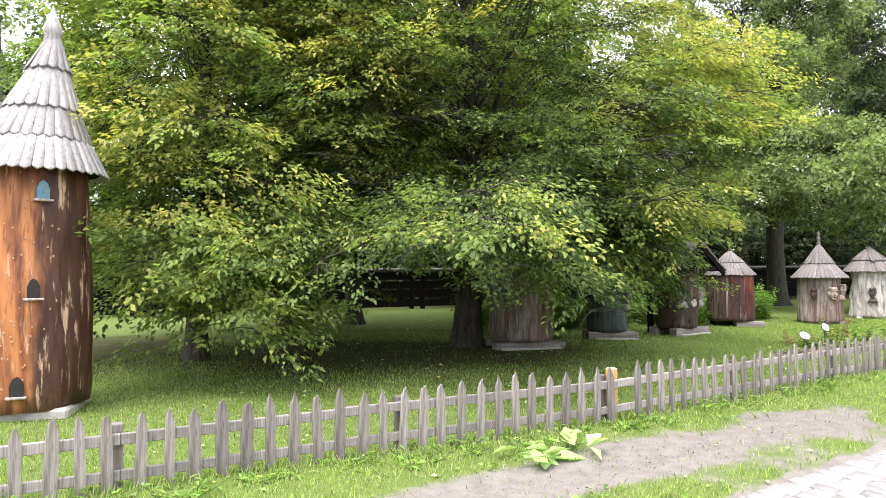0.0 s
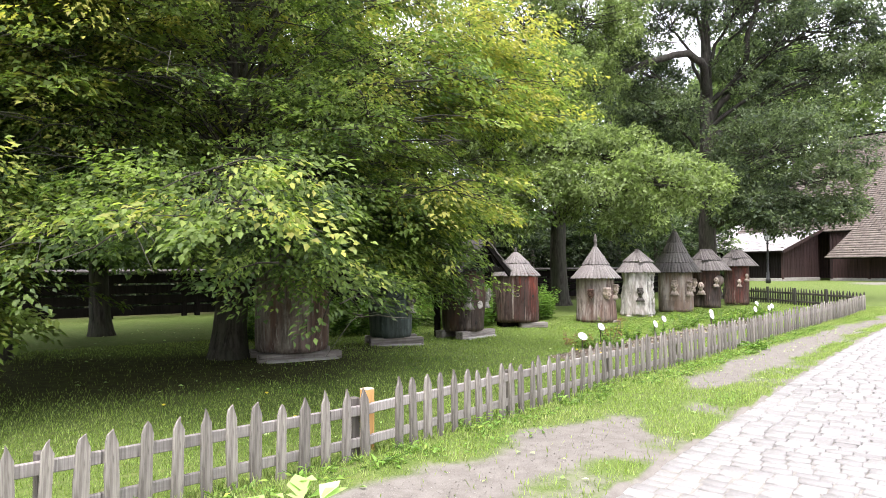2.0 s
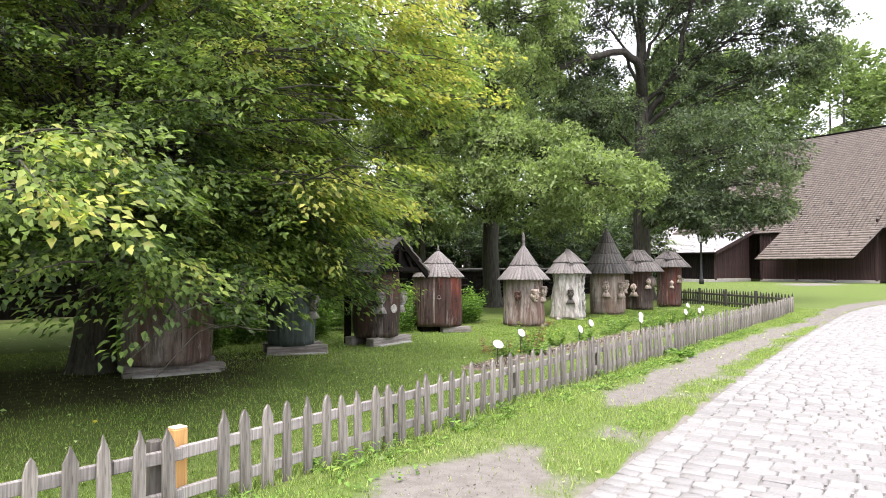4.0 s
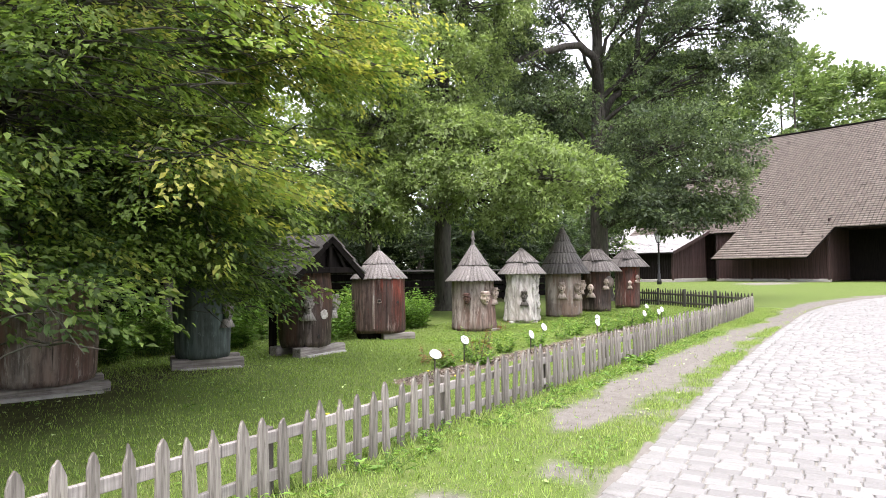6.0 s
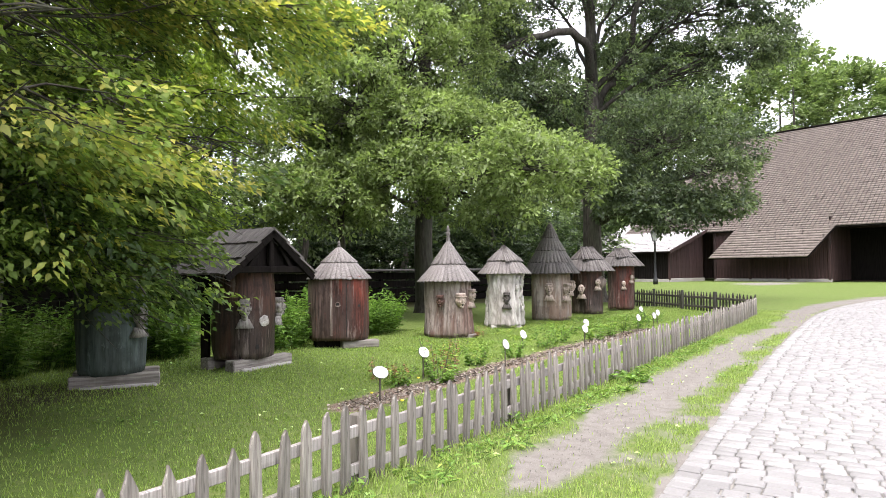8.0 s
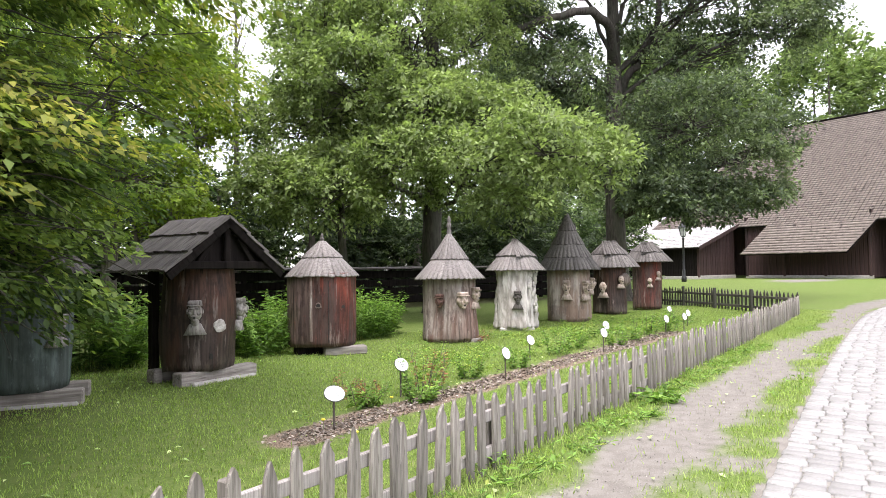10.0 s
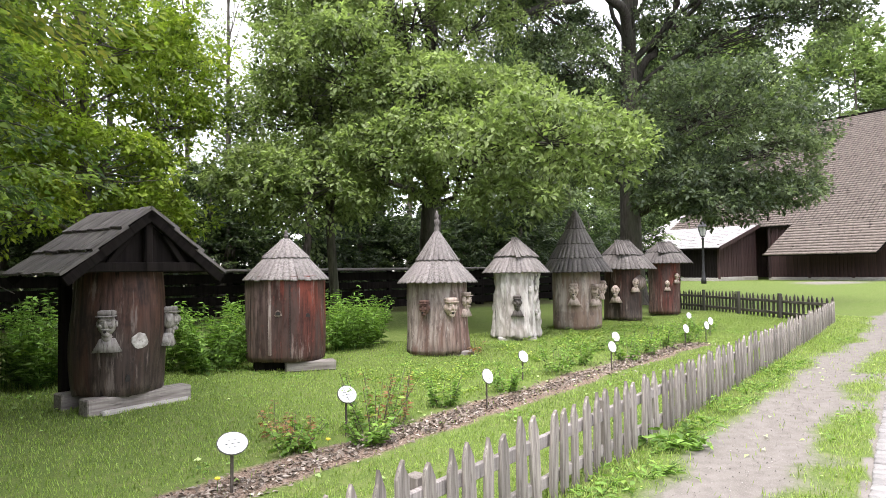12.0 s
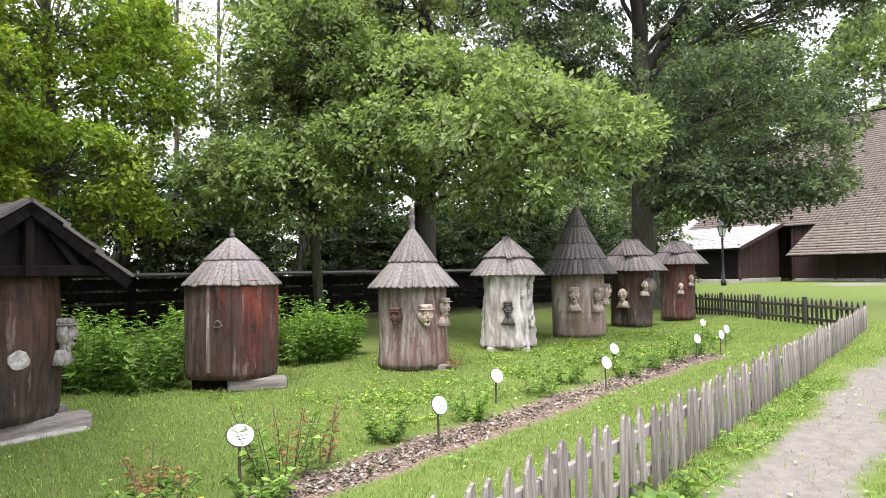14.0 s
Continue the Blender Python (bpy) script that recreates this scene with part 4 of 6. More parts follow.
def gable_roof(root, half, length, z_eave, z_ridge, courses, material):
    """A small gabled roof, ridge along y, with overlapping courses of boards on both slopes."""
    slope = math.hypot(half, z_ridge - z_eave)
    pitch = math.degrees(math.atan2(z_ridge - z_eave, half))
    r = random.Random(5)
    for side in (-1, 1):
        for c in range(courses):
            bm = bmesh.new()
            lo, hi = c / courses * slope, (c + 1) / courses * slope + (0.07 if c < courses - 1 else 0.03)
            n = 11
            for i in range(n):
                y = -length / 2 + (i + 0.5) * length / n
                e = r.uniform(-.015, .015)
                add_box(bm, 0, y, 0, hi - lo, length / n - 0.004, 0.034, m=Matrix.Translation((slope - (lo + hi) / 2 + e, 0, 0.045 + r.uniform(0, .006))) @ pose(0, 0, 0, 0, -4.5, 0))
            part("shingle_course", bm, material, root, m=pose(0, 0, z_ridge, 0, pitch, 0) if side > 0 else Matrix.Rotation(math.pi, 4, "Z") @ pose(0, 0, z_ridge, 0, pitch, 0))
        for y in (-length / 2 + 0.04, length / 2 - 0.04):
            bm = box(slope / 2, y, -0.035, slope + 0.02, 0.05, 0.11, 0.008)
            m = pose(0, 0, z_ridge, 0, pitch, 0)
            part("barge_board", bm, M_TRIMDARK, root, "black-brown barge board", m=m if side > 0 else Matrix.Rotation(math.pi, 4, "Z") @ m)
    for y in (-length / 2 + 0.1, length / 2 - 0.1):
        part("tie_beam", box(0, y, z_eave + 0.12, 2 * half - 0.22, 0.09, 0.11, 0.01), M_TRIMDARK, root)
        # Panel added for the dark inside of the open gable; shade as colour.
        part("gable_panel", slab([(-half + 0.2, y + 0.05, z_eave + 0.14), (half - 0.2, y + 0.05, z_eave + 0.14), (0, y + 0.05, z_ridge - 0.1)], 0.03, (0, 1, 0)), M_TRIMDARK, root, "black-brown panel for the shade inside the open gable")
        part("king_post", box(0, y, (z_eave + z_ridge) / 2, 0.1, 0.07, z_ridge - z_eave - 0.2, 0.01), M_TRIMDARK, root)
        for s in (-1, 1):
            part("gable_brace", box(0, 0, 0, 0.07, 0.05, 0.5, 0.008), M_TRIMDARK, root, m=pose(s * half * 0.36, y, z_eave + 0.3, 0, -s * 35, 0))
    for s in (-1, 1):
        part("wall_plate", box(s * (half - 0.2), 0, z_eave + 0.1, 0.1, length - 0.06, 0.1, 0.01), M_TRIMDARK, root)


# dark hive under its own gabled shelter
h = hive((4.57, 16.27), FRONT, "dark brown log beehive under gabled shingle shelter with carved busts")
log_body(h, 0.49, 0.47, 0.17, 1.64, M_LOG_DARK, 9.0, 0.02, 0.12, 0.02)
gable_roof(h, 0.94, 1.45, 1.5, 2.25, 3, M_SHINGLE_X)
for s in (-1, 1):
    part("shelter_post", box(s * 0.4, 0.5, 0.85, 0.12, 0.12, 1.7, 0.012), M_TRIMDARK, h)
carved_mask(h, on_log(0.5, -40, 0.7), 0.48, M_CARVED_G, label="grey carved soldier bust with peaked cap")
carved_mask(h, on_log(0.49, 53, 0.7), 0.48, M_CARVED_G, label="grey carved bust seen edge on")
flight_hole(h, on_log(0.525, -18, 0.33), 0.05, 0.08)
part("pale_patch", lathe([(0.1, -0.04), (0.09, 0.0), (0.05, 0.01)], 20, 0.25, 2.0), M_LOG_WHITE, h, "pale scraped round patch", m=on_log(0.525, -3, 0.78) @ pose(0, 0, 0, -90, 0, 0))
beam_plinth(h, 0.22, 1.25, 0.17, 0.62)

# red-brown hive
h = hive((6.63, 18.63), 2, "red-brown weathered log beehive with two-tier grey shingle cone roof")
log_body(h, 0.63, 0.62, 0.16, 1.49, M_LOG_RED, 11.0, 0.01, 0.07, 0.02)
cone_roof(h, [(0.06, 2.05, 0.38, 1.75), (0.35, 1.79, 0.68, 1.44)], M_SHINGLE, (22, 36), 22, tooth=0.008)
finial(h, 2.0, 0.24, M_SHINGLE_D, 0.04)
part("batten", box(0, 0.0, 0, 0.045, 0.045, 1.18, 0.008), M_LOG_GREY, h, "pale vertical batten", m=on_log(0.635, -28, 0.86))
part("board_joint", box(0, 0.0, 0, 0.012, 0.02, 1.1), M_HOLE, h, "dark joint of the hive door", m=on_log(0.642, 0, 0.8))
for deg, z in ((-16, 0.89), (25, 0.85)):
    flight_hole(h, on_log(0.645, deg, z), 0.07, 0.06)
    part("hole_surround", lathe([(0.06, -0.03), (0.05, 0.006)], 14, 0.35, 3.0), M_LOG_GREY, h, "worn pale surround", m=on_log(0.632, deg, z + 0.02) @ pose(0, 0, 0, -90, 0, 0))
part("plinth_beam", box(0.33, -0.44, 0.075, 0.78, 0.24, 0.16, 0.02), M_BEAM, h, "pale squared beam")
part("plinth_block", box(-0.12, -0.05, 0.07, 0.8, 0.5, 0.2, 0.02), M_TRIMDARK, h, "dark block under the log")

# grey hive with three masks and a tall finial
h = hive((9.45, 19.55), -13, "grey-brown log beehive with carved masks and tall shingled cone")
log_body(h, 0.63, 0.54, 0.03, 1.4, M_LOG_GREY, 13.0, -0.01, 0.12, 0.03)
cone_roof(h, [(0.05, 2.24, 0.4, 1.72), (0.36, 1.76, 0.74, 1.35)], M_SHINGLE, (24, 40), 26, tooth=0.026)
finial(h, 2.2, 0.48, M_SHINGLE_D, 0.055)
carved_mask(h, on_log(0.56, -25, 0.6), 0.45, M_LOG_MASK, hat=True, bust=False, label="dark red-brown carved mask with horned brow")
carved_mask(h, on_log(0.55, 19, 0.54), 0.56, M_CARVED, hat=True, bust=False, label="pale carved face with flat cap")
carved_mask(h, on_log(0.55, 54, 0.72), 0.46, M_CARVED, hat=True, bust=True)
part("plinth_beam", box(0.25, -0.35, 0.03, 0.75, 0.28, 0.12, 0.02), M_BEAM, h)

# bleached gnarled hive
h = hive((11.78, 21.35), -21, "bleached white gnarled log beehive with ridged shingle roof")
log_body(h, 0.55, 0.53, 0.06, 1.55, M_LOG_WHITE, 15.0, -0.04, 0.2, 0.1, gnarl=0.085)
cone_roof(h, [(0.015, 2.16, 0.4, 1.82), (0.33, 1.87, 0.66, 1.5)], M_SHINGLE, (24, 40), 30, ridge=0.08)
hood(h, 2.25, 1.84, 0.1, 0.34, 0.42, 38, M_SHINGLE, 31)
carved_mask(h, on_log(0.5, 1, 0.55), 0.47, M_CARVED_D, label="dark carved face mask over flight hole")
for i in range(24):
    r = random.Random(i)
    bm = bmesh.new()
    bmesh.ops.create_icosphere(bm, subdivisions=3, radius=1)
    k = r.uniform(0.5, 1.1)
    for v in bm.verts:
        v.co = Vector((v.co.x * 0.06, v.co.y * 0.05, v.co.z * 0.085)) * k * (1 + 0.5 * noise.noise(v.co * 2.4 + Vector((i, 0, 0))))
    part("burl", bm, M_LOG_WHITE, h, smooth=True, m=on_log(0.5, 52 + r.uniform(-16, 24), 0.5 + i * 0.04))
part("plinth_stone", box(0, 0, 0.02, 0.85, 0.85, 0.12, 0.03), M_STONE, h)

# tall cone hive
h = hive((14.05, 22.83), -26, "tan-grey log beehive with tall four-tier dark shingle cone")
log_body(h, 0.6, 0.57, 0.03, 1.55, M_LOG_TAN, 17.0, 0.02, 0.08, 0.02)
cone_roof(h, [(0.03, 2.92, 0.26, 2.45), (0.23, 2.5, 0.46, 2.1), (0.43, 2.15, 0.67, 1.78), (0.64, 1.82, 0.9, 1.47)], M_SHINGLE_D, (16, 24, 34, 44), 34)
carved_mask(h, on_log(0.58, -7, 0.66), 0.55, M_CARVED)
carved_mask(h, on_log(0.58, 43, 0.63), 0.56, M_CARVED, bust=True)
carved_mask(h, on_log(0.58, 82, 0.78), 0.48, M_CARVED)
flight_hole(h, on_log(0.6, -55, 0.75), 0.05, 0.08)

# dark hive with side burl
h = hive((16.58, 24.75), -31, "dark brown log beehive with pale busts and ridged roof")
log_body(h, 0.55, 0.5, 0.04, 1.55, M_LOG_DARK, 19.0, 0.0, 0.16, 0.03)
cone_roof(h, [(0.015, 2.26, 0.4, 1.9), (0.36, 1.95, 0.74, 1.52)], M_SHINGLE_D, (26, 42), 40, ridge=0.2)
hood(h, 2.34, 1.93, 0.24, 0.4, 0.46, 24, M_SHINGLE_D, 41)
carved_mask(h, on_log(0.52, -22, 0.57), 0.55, M_CARVED, hat=False)
carved_mask(h, on_log(0.52, 35, 0.86), 0.44, M_CARVED, hat=False)
bm = bmesh.new()
bmesh.ops.create_icosphere(bm, subdivisions=3, radius=0.24)
part("burl", bm, M_LOG_GREY, h, "swollen grey burl", smooth=True, m=on_log(0.45, 62, 1.1))

# last reddish hive
h = hive((18.95, 26.15), -34, "reddish-brown log beehive with small pale mask and ridged roof")
log_body(h, 0.5, 0.46, 0.06, 1.75, M_LOG_RED, 21.0, 0.0, 0.12, 0.03)
cone_roof(h, [(0.015, 2.3, 0.38, 2.02), (0.35, 2.06, 0.7, 1.7)], M_SHINGLE_D, (26, 42), 44, ridge=0.18)
hood(h, 2.37, 2.04, 0.24, 0.4, 0.44, 24, M_SHINGLE_D, 45)
carved_mask(h, on_log(0.47, 9, 0.82), 0.36, M_CARVED, hat=False)
carved_mask(h, on_log(0.47, 45, 1.05), 0.36, M_CARVED, hat=False)


# ---- signs ----
def plant_sign(x, y, z, turn, tilt):
    root = thing("plant_label_sign", pose(x, y, ground_at(x, y), 0, 0, turn), "white oval enamel plant label on dark stake in bed", "sign", "plant labels along the flower bed")
    part("stake", box(0, 0.012, (z - 0.05) / 2 - 0.03, 0.022, 0.014, z + 0.0, 0.003), M_STAKE, root)
    def oval(a, b, t, y0):
        bm = bmesh.new()
        n = 28
        f = [bm.verts.new((a * math.cos(2 * math.pi * i / n), y0 - t, b * math.sin(2 * math.pi * i / n))) for i in range(n)]
        k = [bm.verts.new((a * math.cos(2 * math.pi * i / n), y0, b * math.sin(2 * math.pi * i / n))) for i in range(n)]
        bm.faces.new(f)
        bm.faces.new(k[::-1])
        for i in range(n):
            bm.faces.new((f[i - 1], k[i - 1], k[i], f[i]))
        return bm
    m = pose(0, 0, z, -tilt, 0, 0)
    rim = part("rim", oval(0.112, 0.088, 0.006, 0.0), M_INK, root, "thin black rim", m=m)
    plate = part("plate", oval(0.105, 0.081, 0.005, -0.005), M_SIGN, root, "white oval plate", m=m)
    for dz, w in ((0.022, 0.1), (-0.005, 0.13), (-0.03, 0.07)):
        part("printed_line", box(0, -0.0105, dz, w, 0.001, 0.005), M_INK, plate)


for x, y, z, turn, tilt in ((5.955, 12.495, 0.345, 20, 38), (6.943, 13.821, 0.39, 32, 28), (8.634, 14.62, 0.36, 40, 20), (9.7, 16.1, 0.33, 34, 22), (11.38, 16.6, 0.35, 30, 18), (12.2, 17.87, 0.35, 26, 18),
                            (14.15, 18.57, 0.35, 28, 15), (16.4, 21.5, 0.35, 22, 15), (15.76, 19.9, 0.35, 26, 12), (14.94, 18.98, 0.35, 30, 12)):
    plant_sign(x, y, z, turn, tilt)


# ---- barn ----
K = Vector((44.3, 55.0, 0.28))
E1 = Vector((0.331, -0.944, 0))
E2 = Vector((0.944, 0.331, 0))
BARN = Matrix(((E1.x, E2.x, 0, K.x), (E1.y, E2.y, 0, K.y), (0, 0, 1, K.z), (0, 0, 0, 1)))


BOARDS = {}


def board_wall(wall, s0, s1, u, z0, z1, step=0.28, axis="s", thick=0.06, seed=1, lean_to=0.0, material=None):
    """Upright boards, each a part of its wall; lean_to: how much higher they end per metre."""
    r = random.Random(seed)
    n = max(1, int(abs(s1 - s0) / step))
    w = (s1 - s0) / n
    for i in range(n):
        c = s0 + (i + 0.5) * w
        top = round(z1 + lean_to * (c - s0), 3)
        key = (round(w, 4), z0, top, thick, material is None)
        if key not in BOARDS:
            bm = box(0, 0, (z0 + top) / 2, abs(w) - 0.015, thick, top - z0, 0.006)
            BOARDS[key] = bpy.data.meshes.new("board")
            bm.to_mesh(BOARDS[key])
            bm.free()
            BOARDS[key].materials.append(material or M_BARN)
        e = r.uniform(0, 0.025)
        link("board", BOARDS[key], wall, pose(c, u - e, 0) if axis == "s" else pose(u + e, c, 0, 0, 0, 90))


def roof_rows(name, parent, corners, rows, cols, material, seed, lift=0.05):
    """A shingled slope: rows of boards stepped over one another. corners: low start, low end, high end, high start."""
    r = np.random.default_rng(seed)
    a, b, c, d = (np.array(p, float) for p in corners)
    nrm = np.cross(b - a, d - a)
    nrm /= np.linalg.norm(nrm)
    if nrm[2] < 0:
        nrm = -nrm
    verts, faces = [], []
    for i in range(rows):
        f0, f1 = i / rows, min(1.0, (i + 1.12) / rows)
        l0, l1, h0, h1 = a + (d - a) * f0, b + (c - b) * f0, a + (d - a) * f1, b + (c - b) * f1
        for j in range(cols):
            g0, g1 = j / cols, (j + 1) / cols - 0.0006
            k = len(verts)
            up = nrm * (lift + r.uniform(0, 0.02))
            dn = nrm * 0.002
            slip = (d - a) / np.linalg.norm(d - a) * r.uniform(-0.012, 0.012)
            p = [l0 + (l1 - l0) * g0 + slip, l0 + (l1 - l0) * g1 + slip, h0 + (h1 - h0) * g1, h0 + (h1 - h0) * g0]
            verts += [p[0] + up, p[1] + up, p[2] + nrm * 0.01, p[3] + nrm * 0.01, p[0] + dn, p[1] + dn]
            faces += [(k, k + 1, k + 2, k + 3), (k + 4, k + 5, k + 1, k)]
    return link(name, raw_mesh(name, verts, faces, material), parent)


def build_barn():
    root = thing("barn", BARN, "large dark wooden barn with huge brown shingled hip roof", "barn")
    END, UE, ZE, UR, ZR = 46.0, 5.6, 4.75, 15.5, 15.23
    LO = -9.0
    # walls
    for s0, s1, u, z0, z1, seed in ((1.2, 11.6, 6.0, 0.25, 4.9, 1), (11.6, 20.0, 10.0, 0.05, 6.5, 2), (20.0, 44.0, 6.0, 0.25, 4.9, 3), (-8.0, 1.2, 10.0, 0.2, 6.5, 4)):
        wall = part("wall", box((s0 + s1) / 2, u + 0.08, (z0 + z1) / 2, s1 - s0, 0.08, z1 - z0), M_TRIMDARK, root, "dark maroon board wall")
        board_wall(wall, s0, s1, u, z0, z1, 0.3, seed=seed)
    for s in (1.2, 11.6, 20.0):
        wall = part("wall", box(s - 0.08, 8.0, 2.85, 0.08, 4.0, 5.5), M_TRIMDARK, root)
        board_wall(wall, 6.0, 10.0, s, 0.1, 5.6, 0.3, "u", seed=int(s))
    part("rear_wall", box(18, 24, 2.6, 52, 0.2, 5.2), M_BARN, root)
    part("foundation", box(6.4, 6.0, 0.08, 10.5, 0.25, 0.4, 0.03), M_STONE, root, "low pale stone footing")
    part("foundation", box(32, 6.0, 0.08, 24, 0.25, 0.4, 0.03), M_STONE, root)
    for s in (1.3, 4.7, 8.1, 11.5):
        part("wall_post", box(s, 5.92, 2.4, 0.22, 0.16, 4.4, 0.015), M_BARN, root)
    for s in (13.7, 17.9):
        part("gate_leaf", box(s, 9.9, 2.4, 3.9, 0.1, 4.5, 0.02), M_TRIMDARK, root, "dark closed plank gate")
    # roof
    part("roof_deck", slab([(LO, UE, ZE), (END, UE, ZE), (END - 7, UR, ZR), (LO + 7, UR, ZR)], 0.12), M_TRIMDARK, root)
    part("roof_deck", slab([(LO, 24.4, ZE), (LO + 7, UR, ZR), (END - 7, UR, ZR), (END, 24.4, ZE)], 0.12), M_BARNROOF, root)
    part("roof_deck", slab([(LO, UE, ZE), (LO + 7, UR, ZR), (LO, 24.4, ZE)], 0.12), M_BARNROOF, root)
    part("roof_deck", slab([(END, UE, ZE), (END, 24.4, ZE), (END - 7, UR, ZR)], 0.12), M_BARNROOF, root)
    roof_rows("roof_slope", root, [(LO, UE, ZE), (END, UE, ZE), (END - 7, UR, ZR), (LO + 7, UR, ZR)], 50, 150, M_BARNROOF, 1, 0.09)
    for s0, s1, cols, seed in ((3.5, 12.2, 24, 2), (20.5, 45.5, 60, 3)):
        lo_u, lo_z, back = 3.15, 2.16, 1.35
        part("roof_skirt_deck", slab([(s0 - back, lo_u + 0.03, lo_z), (s1 - back, lo_u + 0.03, lo_z), (s1, UE + 0.05, ZE), (s0, UE + 0.05, ZE)], 0.1), M_TRIMDARK, root)
        roof_rows("roof_skirt", root, [(s0 - back, lo_u, lo_z), (s1 - back, lo_u, lo_z), (s1, UE + 0.05, ZE + 0.06), (s0, UE + 0.05, ZE + 0.06)], 12, cols, M_BARNROOF, seed, 0.09)
    part("ridge_cap", box((LO + END) / 2, UR, ZR + 0.1, END - LO - 13.6, 0.35, 0.14, 0.03), M_TRIMDARK, root, "dark ridge board")


def build_annex():
    root = thing("shed", BARN, "dark maroon lean-to shed with pale shingle roof beside barn", "shed")
    wall = part("wall", box(-5.25, 0.08, 1.7, 10.5, 0.08, 2.8), M_TRIMDARK, root, "board front wall with shade put into its dark colour")
    # Shade of the front is put into its boards: black-brown, not maroon.
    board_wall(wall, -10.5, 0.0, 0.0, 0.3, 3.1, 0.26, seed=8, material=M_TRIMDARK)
    wall = part("wall", slab([(-0.1, 0, 0.35), (-0.1, 5.9, 0.35), (-0.1, 5.9, 4.9), (-0.1, 0, 3.0)], 0.06, (1, 0, 0)), M_TRIMDARK, root, "maroon board side wall")
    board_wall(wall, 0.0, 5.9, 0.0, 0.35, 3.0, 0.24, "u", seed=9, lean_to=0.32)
    part("foundation", box(0.0, 3.0, 0.1, 0.22, 6.1, 0.5, 0.03), M_STONE, root, "pale stone footing")
    part("foundation", box(-5.2, -0.02, 0.05, 10.4, 0.2, 0.5, 0.03), M_STONE, root)
    part("corner_post", box(0.02, 0.02, 1.7, 0.2, 0.2, 3.0, 0.02), M_BARN, root)
    a, b = (-11.2, -0.7, 2.85), (0.55, -0.7, 2.85)
    c, d = (0.55, 11.5, 6.85), (-11.2, 11.5, 6.85)
    part("roof_deck", slab([a, b, c, d], 0.14), M_TRIMDARK, root)
    part("verge_board", slab([(0.6, -0.75, 2.95), (0.68, -0.75, 2.95), (0.68, 11.5, 6.97), (0.6, 11.5, 6.97)], 0.3), M_BARN, root, "dark verge board")
    roof_rows("roof_slope", root, [a, b, c, d], 26, 50, M_ANNEXROOF, 5, 0.06)


build_barn()
build_annex()


def street_lamp(x, y):
    root = thing("street_lamp", pose(x, y, ground_at(x, y) - 0.02), "black cast-iron lamp post with tapered glass lantern", "street lamp")
    part("post", lathe([(0.2, 0), (0.2, 0.35), (0.14, 0.45), (0.12, 0.9), (0.085, 1.0), (0.075, 3.3), (0.11, 3.34), (0.11, 3.4), (0.06, 3.46), (0.06, 3.56)], 16), M_IRON, root, smooth=True)
    lantern = part("lantern_glass", lathe([(0.17, 3.58), (0.34, 4.24)], 6), M_LAMPGLASS, root, "milky tapered lantern glass")
    part("lantern_roof", lathe([(0.44, 4.24), (0.42, 4.3), (0.16, 4.58), (0.09, 4.66), (0.05, 4.72), (0.07, 4.78), (0.01, 4.9)], 6), M_IRON, lantern)
    part("lantern_tray", lathe([(0.08, 3.5), (0.19, 3.54), (0.19, 3.59)], 6), M_IRON, lantern)
    for i in range(6):
        a = math.pi / 3 * i
        bm = bmesh.new()
        add_box(bm, 0, 0, 0, 0.03, 0.03, 0.7)
        part("glazing_bar", bm, M_IRON, lantern, m=pose(0.26 * math.cos(a), 0.26 * math.sin(a), 3.91, 0, 0, math.degrees(a)) @ pose(0, 0, 0, 0, 14.5, 0))


street_lamp(38.6, 49.6)


# ---- boundary fence ----
def boundary_fence():
    line = [(-26, 16.0), (-12, 21.5), (-3, 26.0), (7, 31.5), (16, 35.5), (26, 40.0)]
    root = thing("board_fence", pose(line[0][0], line[0][1], 0), "dark horizontal board fence with grey coping behind lawn", "fence")
    inv = root.matrix_world.inverted()
    for (x0, y0), (x1, y1) in zip(line, line[1:]):
        d, head = math.hypot(x1 - x0, y1 - y0), math.degrees(math.atan2(y1 - y0, x1 - x0))
        m = inv @ pose(x0, y0, 0, 0, 0, head)
        for z, hh in ((0.25, 0.3), (0.62, 0.3), (0.98, 0.28), (1.34, 0.3)):
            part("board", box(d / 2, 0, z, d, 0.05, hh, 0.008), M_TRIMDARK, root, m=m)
        part("coping", box(d / 2, 0, 1.62, d + 0.1, 0.4, 0.06, 0.01), M_SHINGLE_D, root, "grey shingled coping", m=m @ pose(0, 0, 0, 8, 0, 0))
        for i in range(int(d / 2.4) + 1):
            part("post", box(i * 2.4, 0.06, 0.8, 0.16, 0.16, 1.7, 0.01), M_TRIMDARK, root, m=m)


boundary_fence()


